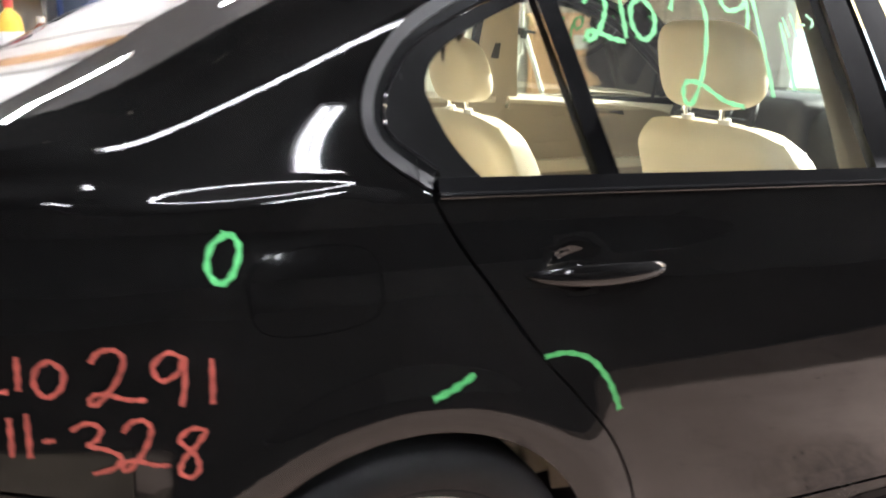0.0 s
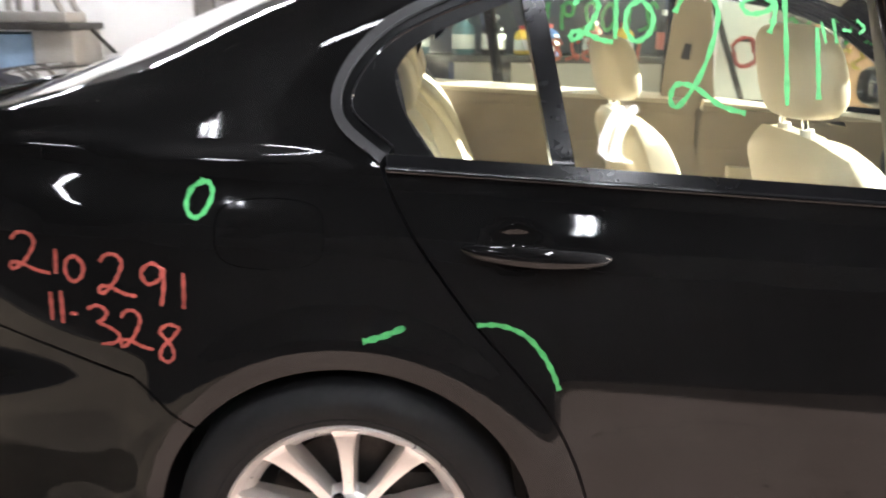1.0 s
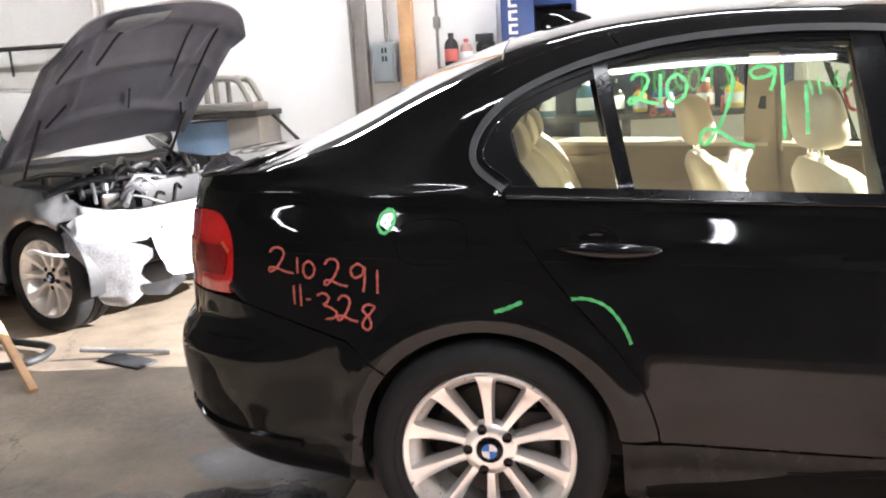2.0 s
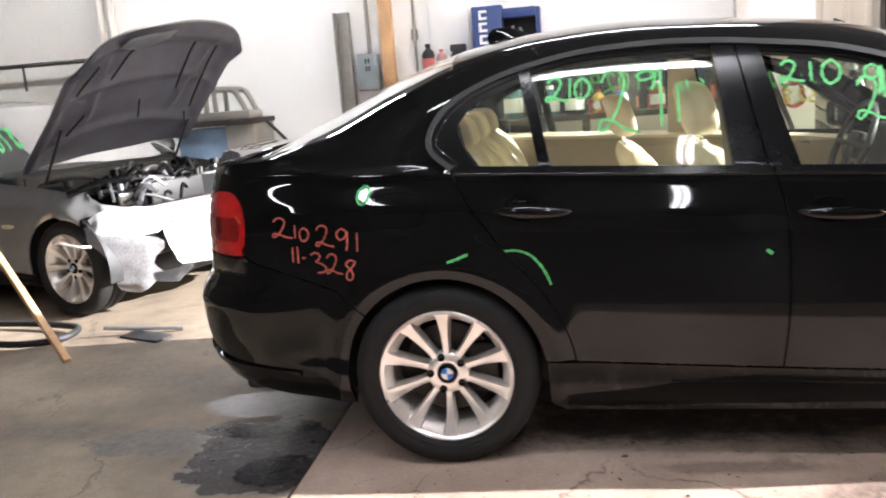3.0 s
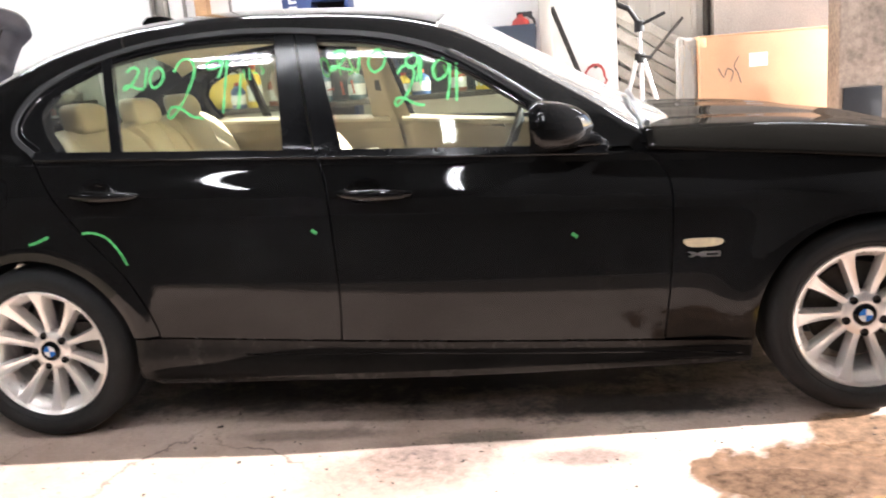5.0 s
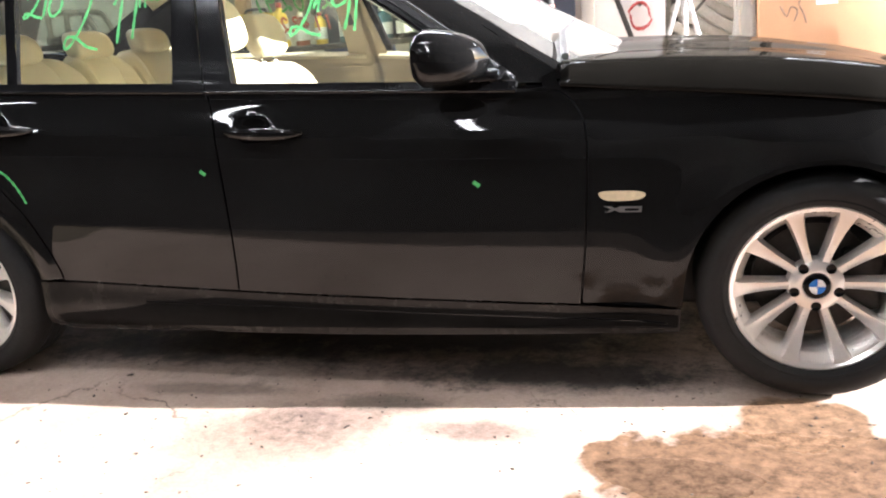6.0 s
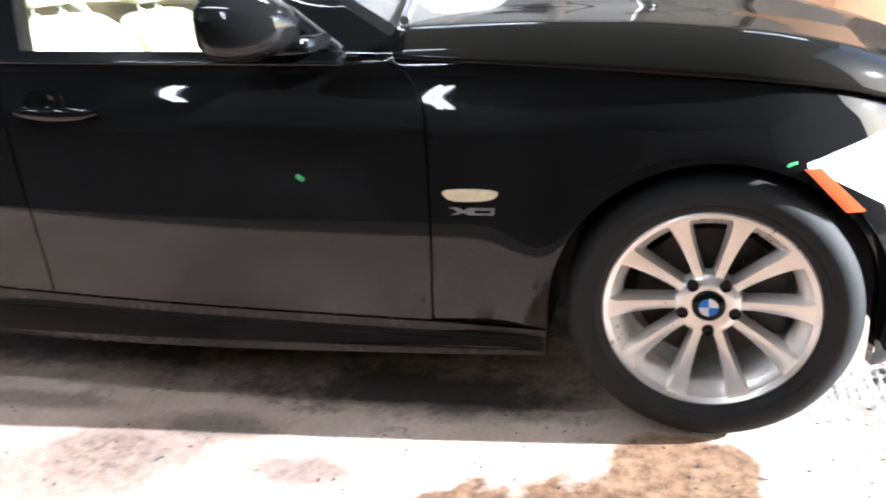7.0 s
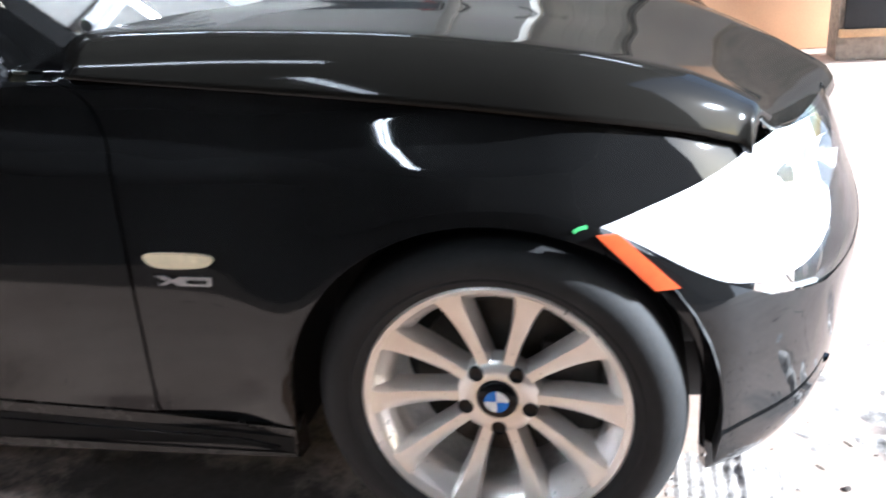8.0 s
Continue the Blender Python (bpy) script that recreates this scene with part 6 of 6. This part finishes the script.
tripod(2.565, 4.1)
CARD = material("cardboard", (0.58, 0.33, 0.18), 0.7, scale=3, vary=0.12, bump=0.05)
INK = material("ink", (0.05, 0.04, 0.04), 0.7)
crate = simple("cardboard_box", "large brown cardboard box with tape and scribbled marks", "box", [
    ("carton", CARD, lambda b: box(b, (0, 0, 0), (1.135, 0.5, 1.255), 0.012)), ("tape", material("tape", (0.6, 0.42, 0.24), 0.25), lambda b: box(b, (-0.003, -0.003, 1.165), (0.06, 0.1, 1.258), 0.001)),
    ("flap_edge", CARD, lambda b: box(b, (0.0, -0.006, 1.243), (1.135, 0.03, 1.261), 0.003)), ("label_sheet", WHITE, lambda b: box(b, (0.43, -0.003, 0.97), (0.59, 0.0, 1.085))),
    ("scribble", INK, lambda b: tube(b, spline([(0.16, -0.002, 0.98), (0.21, -0.002, 0.90), (0.24, -0.002, 0.97), (0.29, -0.002, 0.94), (0.27, -0.002, 0.86)], 5), 0.004)),
    ("scribble", INK, lambda b: tube(b, spline([(0.34, -0.002, 1.07), (0.30, -0.002, 0.99), (0.33, -0.002, 0.93), (0.36, -0.002, 0.84)], 5), 0.004))], pose(3.165, 4.95, 0, 0, 0, 7.6))
WRAP = dusty_glass("plastic_wrap", (0.8, 0.8, 0.78), 0.3)


def crinkled(b):
    """Loose film round a board, creased at random."""
    box(b, (2.99, 4.99, 0), (3.155, 5.15, 1.26), 0.03)
    bmesh.ops.subdivide_edges(b, edges=b.edges[:], cuts=7, use_grid_fill=True)
    for v in b.verts:
        d = Vector((noise.noise(v.co * 9), noise.noise(v.co * 9 + Vector((5, 0, 0))), noise.noise(v.co * 7 + Vector((0, 9, 0)))))
        v.co += d * 0.03


simple("wrapped_board", "board wrapped in clear plastic beside the cardboard box", "board", [("board", material("pale_card", (0.5, 0.42, 0.33), 0.6), lambda b: box(b, (3.02, 5.03, 0), (3.14, 5.12, 1.20), 0.02)),
                                                                                         ("wrap", WRAP, crinkled)])
for k in range(7):
    z = 0.62 + 0.115 * k
    simple("steel_beam", "long grey steel shelving beam stacked in the recess", "beam", [("beam", GREYSTEEL, lambda b: box(b, (-0.55, -0.05, -0.045), (0.6, 0.05, 0.045), 0.008))], pose(2.98, 5.73 + 0.04 * (k % 2), z, 0, 30 + 3 * (k % 3), 0), "stacked beams")
simple("beam_rack", "dark steel rack holding beams in the recess", "rack", [("upright", DARK_METAL, lambda b: box(b, (2.52, 5.85, 0), (2.58, 5.95, 1.7), 0.005)), ("upright", DARK_METAL, lambda b: box(b, (3.6, 5.85, 0), (3.66, 5.95, 1.15), 0.005)),
                                                                      ("rail", DARK_METAL, lambda b: box(b, (2.52, 5.62, 0.42), (3.66, 5.9, 0.5), 0.005)), ("brace", DARK_METAL, lambda b: rod(b, (2.70, 5.5, 0.98), (3.13, 5.55, 1.45), 0.014))])
slab("wall_recess_east", (3.5, 5.98, 0), (7.0, 6.16, 3.9), material("grey_render", (0.40, 0.365, 0.33), 0.85, scale=1.6, vary=0.3, bump=0.15), "dull grey rendered wall behind the cardboard box", "wall")
for k in range(5):
    xk = 2.52 + 0.2 * k
    slab("wall_rib", (xk, 6.17, 0), (xk + 0.05, 6.2, 3.9), WALL_B, "raised rib of the pale panelled wall", "wall", 0.005)
simple("drain_pipe", "dark vertical pipe in the recess", "pipe", [("pipe", DARK_METAL, lambda b: rod(b, (3.45, 6.1, 0), (3.45, 6.1, 3.9), 0.035, 14))])

simple("rubber_sheet", "black rubber sheet hung low on the dirty pier", "sheet", [("sheet", INNER, lambda b: box(b, (4.23, 4.585, 0.2), (4.53, 4.615, 0.75), 0.006)), ("batten", WOOD, lambda b: box(b, (4.205, 4.57, 0.15), (4.57, 4.618, 0.2), 0.006))])

# bench with a salvaged grey casting beside the wreck
BENCHBLUE = material("faded_blue_sheet", (0.16, 0.23, 0.32), 0.5, scale=4, vary=0.25)
simple("parts_bench", "faded blue workbench with a grey metal top", "bench", [
    ("cabinet", BENCHBLUE, lambda b: box(b, (-2.86, 4.12, 0), (-2.42, 4.55, 1.09), 0.01)), ("end_panel", GREYSTEEL, lambda b: box(b, (-2.42, 4.1, 0), (-2.16, 4.57, 1.11), 0.01)),
    ("top", DARK_METAL, lambda b: box(b, (-3.0, 4.05, 1.11), (-2.15, 4.6, 1.155), 0.006)), ("brace", DARK_METAL, lambda b: rod(b, (-2.17, 4.4, 1.13), (-1.86, 4.5, 0.75), 0.014))])


def casting(b):
    """A cab-shaped casting with two window openings: rounded bars round them."""
    for y in (4.22, 4.46):
        tube(b, spline([(-2.72, y, 1.17), (-2.715, y, 1.36), (-2.68, y, 1.405), (-2.5, y, 1.415), (-2.37, y, 1.40), (-2.32, y, 1.35), (-2.25, y, 1.20), (-2.235, y, 1.17)], 4), 0.024, 8)
        tube(b, [(-2.53, y, 1.17), (-2.53, y, 1.41)], 0.022, 8)
    box(b, (-2.75, 4.18, 1.155), (-2.22, 4.5, 1.225), 0.012)
    box(b, (-2.69, 4.22, 1.395), (-2.36, 4.46, 1.43), 0.015)


simple("grey_casting", "grey metal cab-shaped casting with two openings on a bench", "car part", [("frame", GREYSTEEL, casting)])
simple("pipe_run", "rusty horizontal pipe with hooks on the cream wall", "pipe", [
    ("pipe", DARK_METAL, lambda b: rod(b, (-8.9, 4.6, 1.80), (-3.4, 4.6, 1.775), 0.020, 10)), ("hook", DARK_METAL, lambda b: rod(b, (-4.52, 4.6, 1.78), (-4.52, 4.6, 1.55), 0.012)),
    ("clip", DARK_METAL, lambda b: box(b, (-4.95, 4.58, 1.76), (-4.9, 4.75, 1.81), 0.004)), ("clip", DARK_METAL, lambda b: box(b, (-3.55, 4.58, 1.755), (-3.50, 4.75, 1.80), 0.004))])
for xk in (-3.70, -3.60):
    simple("wall_duct", "white vertical pipe at the corner of the wall", "pipe", [("pipe", WALL_B, lambda b: rod(b, (xk, 4.64, 1.2), (xk, 4.64, 3.9), 0.035, 12))])

# loose grit and flakes
bm = bmesh.new()
rng = random.Random(21)
for k in range(700):
    gx, gy = rng.uniform(-0.4, 4.2), rng.uniform(-1.0, 0.35)
    r = rng.uniform(0.0012, 0.0035) * (2.0 if rng.random() < 0.08 else 1)
    v = bmesh.ops.create_icosphere(bm, subdivisions=1, radius=r)["verts"]
    bmesh.ops.transform(bm, verts=v, matrix=pose(gx, gy, r * 0.3, 0, 0, rng.uniform(0, 180)) @ Matrix.Diagonal((rng.uniform(1, 2.6), 1, 0.45, 1)))
tagged(part("grit", bm, material("grit", (0.07, 0.055, 0.045), 0.8, scale=40, vary=0.4)), "dark loose grit scattered on the floor", "debris", kind="stuff")

# torn flakes of wet sand and dirt by the front wheel
bm = bmesh.new()
for k in range(260):
    gx, gy = rng.gauss(3.5, 0.25), rng.gauss(-0.05, 0.25)
    r = rng.uniform(0.0012, 0.0055)
    v = bmesh.ops.create_icosphere(bm, subdivisions=1, radius=r)["verts"]
    bmesh.ops.transform(bm, verts=v, matrix=pose(gx, gy, r * 0.12, 0, 0, rng.uniform(0, 180)) @ Matrix.Diagonal((rng.uniform(1, 3.2), rng.uniform(0.6, 1.2), 0.2, 1)))
tagged(part("dirt_flakes", bm, material("dirt_flakes", (0.10, 0.075, 0.055), 0.85, scale=30, vary=0.5)), "flat dark flakes of dirt near the front wheel", "debris", kind="stuff")

# slush under the front bumper, printed by a tyre's tread
def slush_height(x, y):
    lug = math.sin((x + 0.6 * y) * 125) * math.sin((x - 0.6 * y) * 125)
    band = math.exp(-((y - 0.30) / 0.10) ** 4) * ease(3.02, 3.08, x) * (1 - ease(3.27, 3.34, x))
    clump = noise.noise(Vector((x * 9, y * 9, 0.4))) + 0.6 * noise.noise(Vector((x * 24, y * 24, 3.3)))
    ridge = 0.0
    for x0, y0, ang, long in ((3.44, 0.70, -16, 0.16), (3.47, 0.57, -20, 0.2), (3.36, 0.45, -40, 0.06), (3.70, 0.86, -10, 0.15), (3.62, 0.40, -25, 0.2)):
        c, d = math.cos(radians(ang)), math.sin(radians(ang))
        u, v = (x - x0) * c + (y - y0) * d, -(x - x0) * d + (y - y0) * c
        ridge += 0.016 * math.exp(-(u / long) ** 4 - (v / 0.028) ** 2) * max(0.0, 0.5 + 1.4 * clump)
    rim = 0.010 * math.exp(-((math.hypot(x - 3.08, (y - 0.36) * 0.6) - 0.13) / 0.03) ** 2) * max(0.0, 0.5 + clump)
    return -0.004 + band * (0.0060 + 0.0030 * max(-0.4, lug)) + ridge + rim


vs, fs, nx, ny = [], [], 150, 150
for i in range(nx + 1):
    for j in range(ny + 1):
        gx, gy = 2.98 + 0.9 * i / nx, 0.12 + 0.9 * j / ny
        vs.append((gx, gy, slush_height(gx, gy)))
for i in range(nx):
    for j in range(ny):
        q = (i * (ny + 1) + j, (i + 1) * (ny + 1) + j, (i + 1) * (ny + 1) + j + 1, i * (ny + 1) + j + 1)
        if max(vs[k][2] for k in q) > 0.0005:
            fs.append(q)
me = bpy.data.meshes.new("slush")
me.from_pydata(vs, [], fs)
me.polygons.foreach_set("use_smooth", np.ones(len(me.polygons), bool))
tagged(link("slush", me, material("dirty_slush", (0.46, 0.41, 0.37), 0.6, scale=22, vary=0.7, bump=0.3, fine=120)), "dirty slush with a tyre tread print under the front bumper", "slush", kind="stuff")
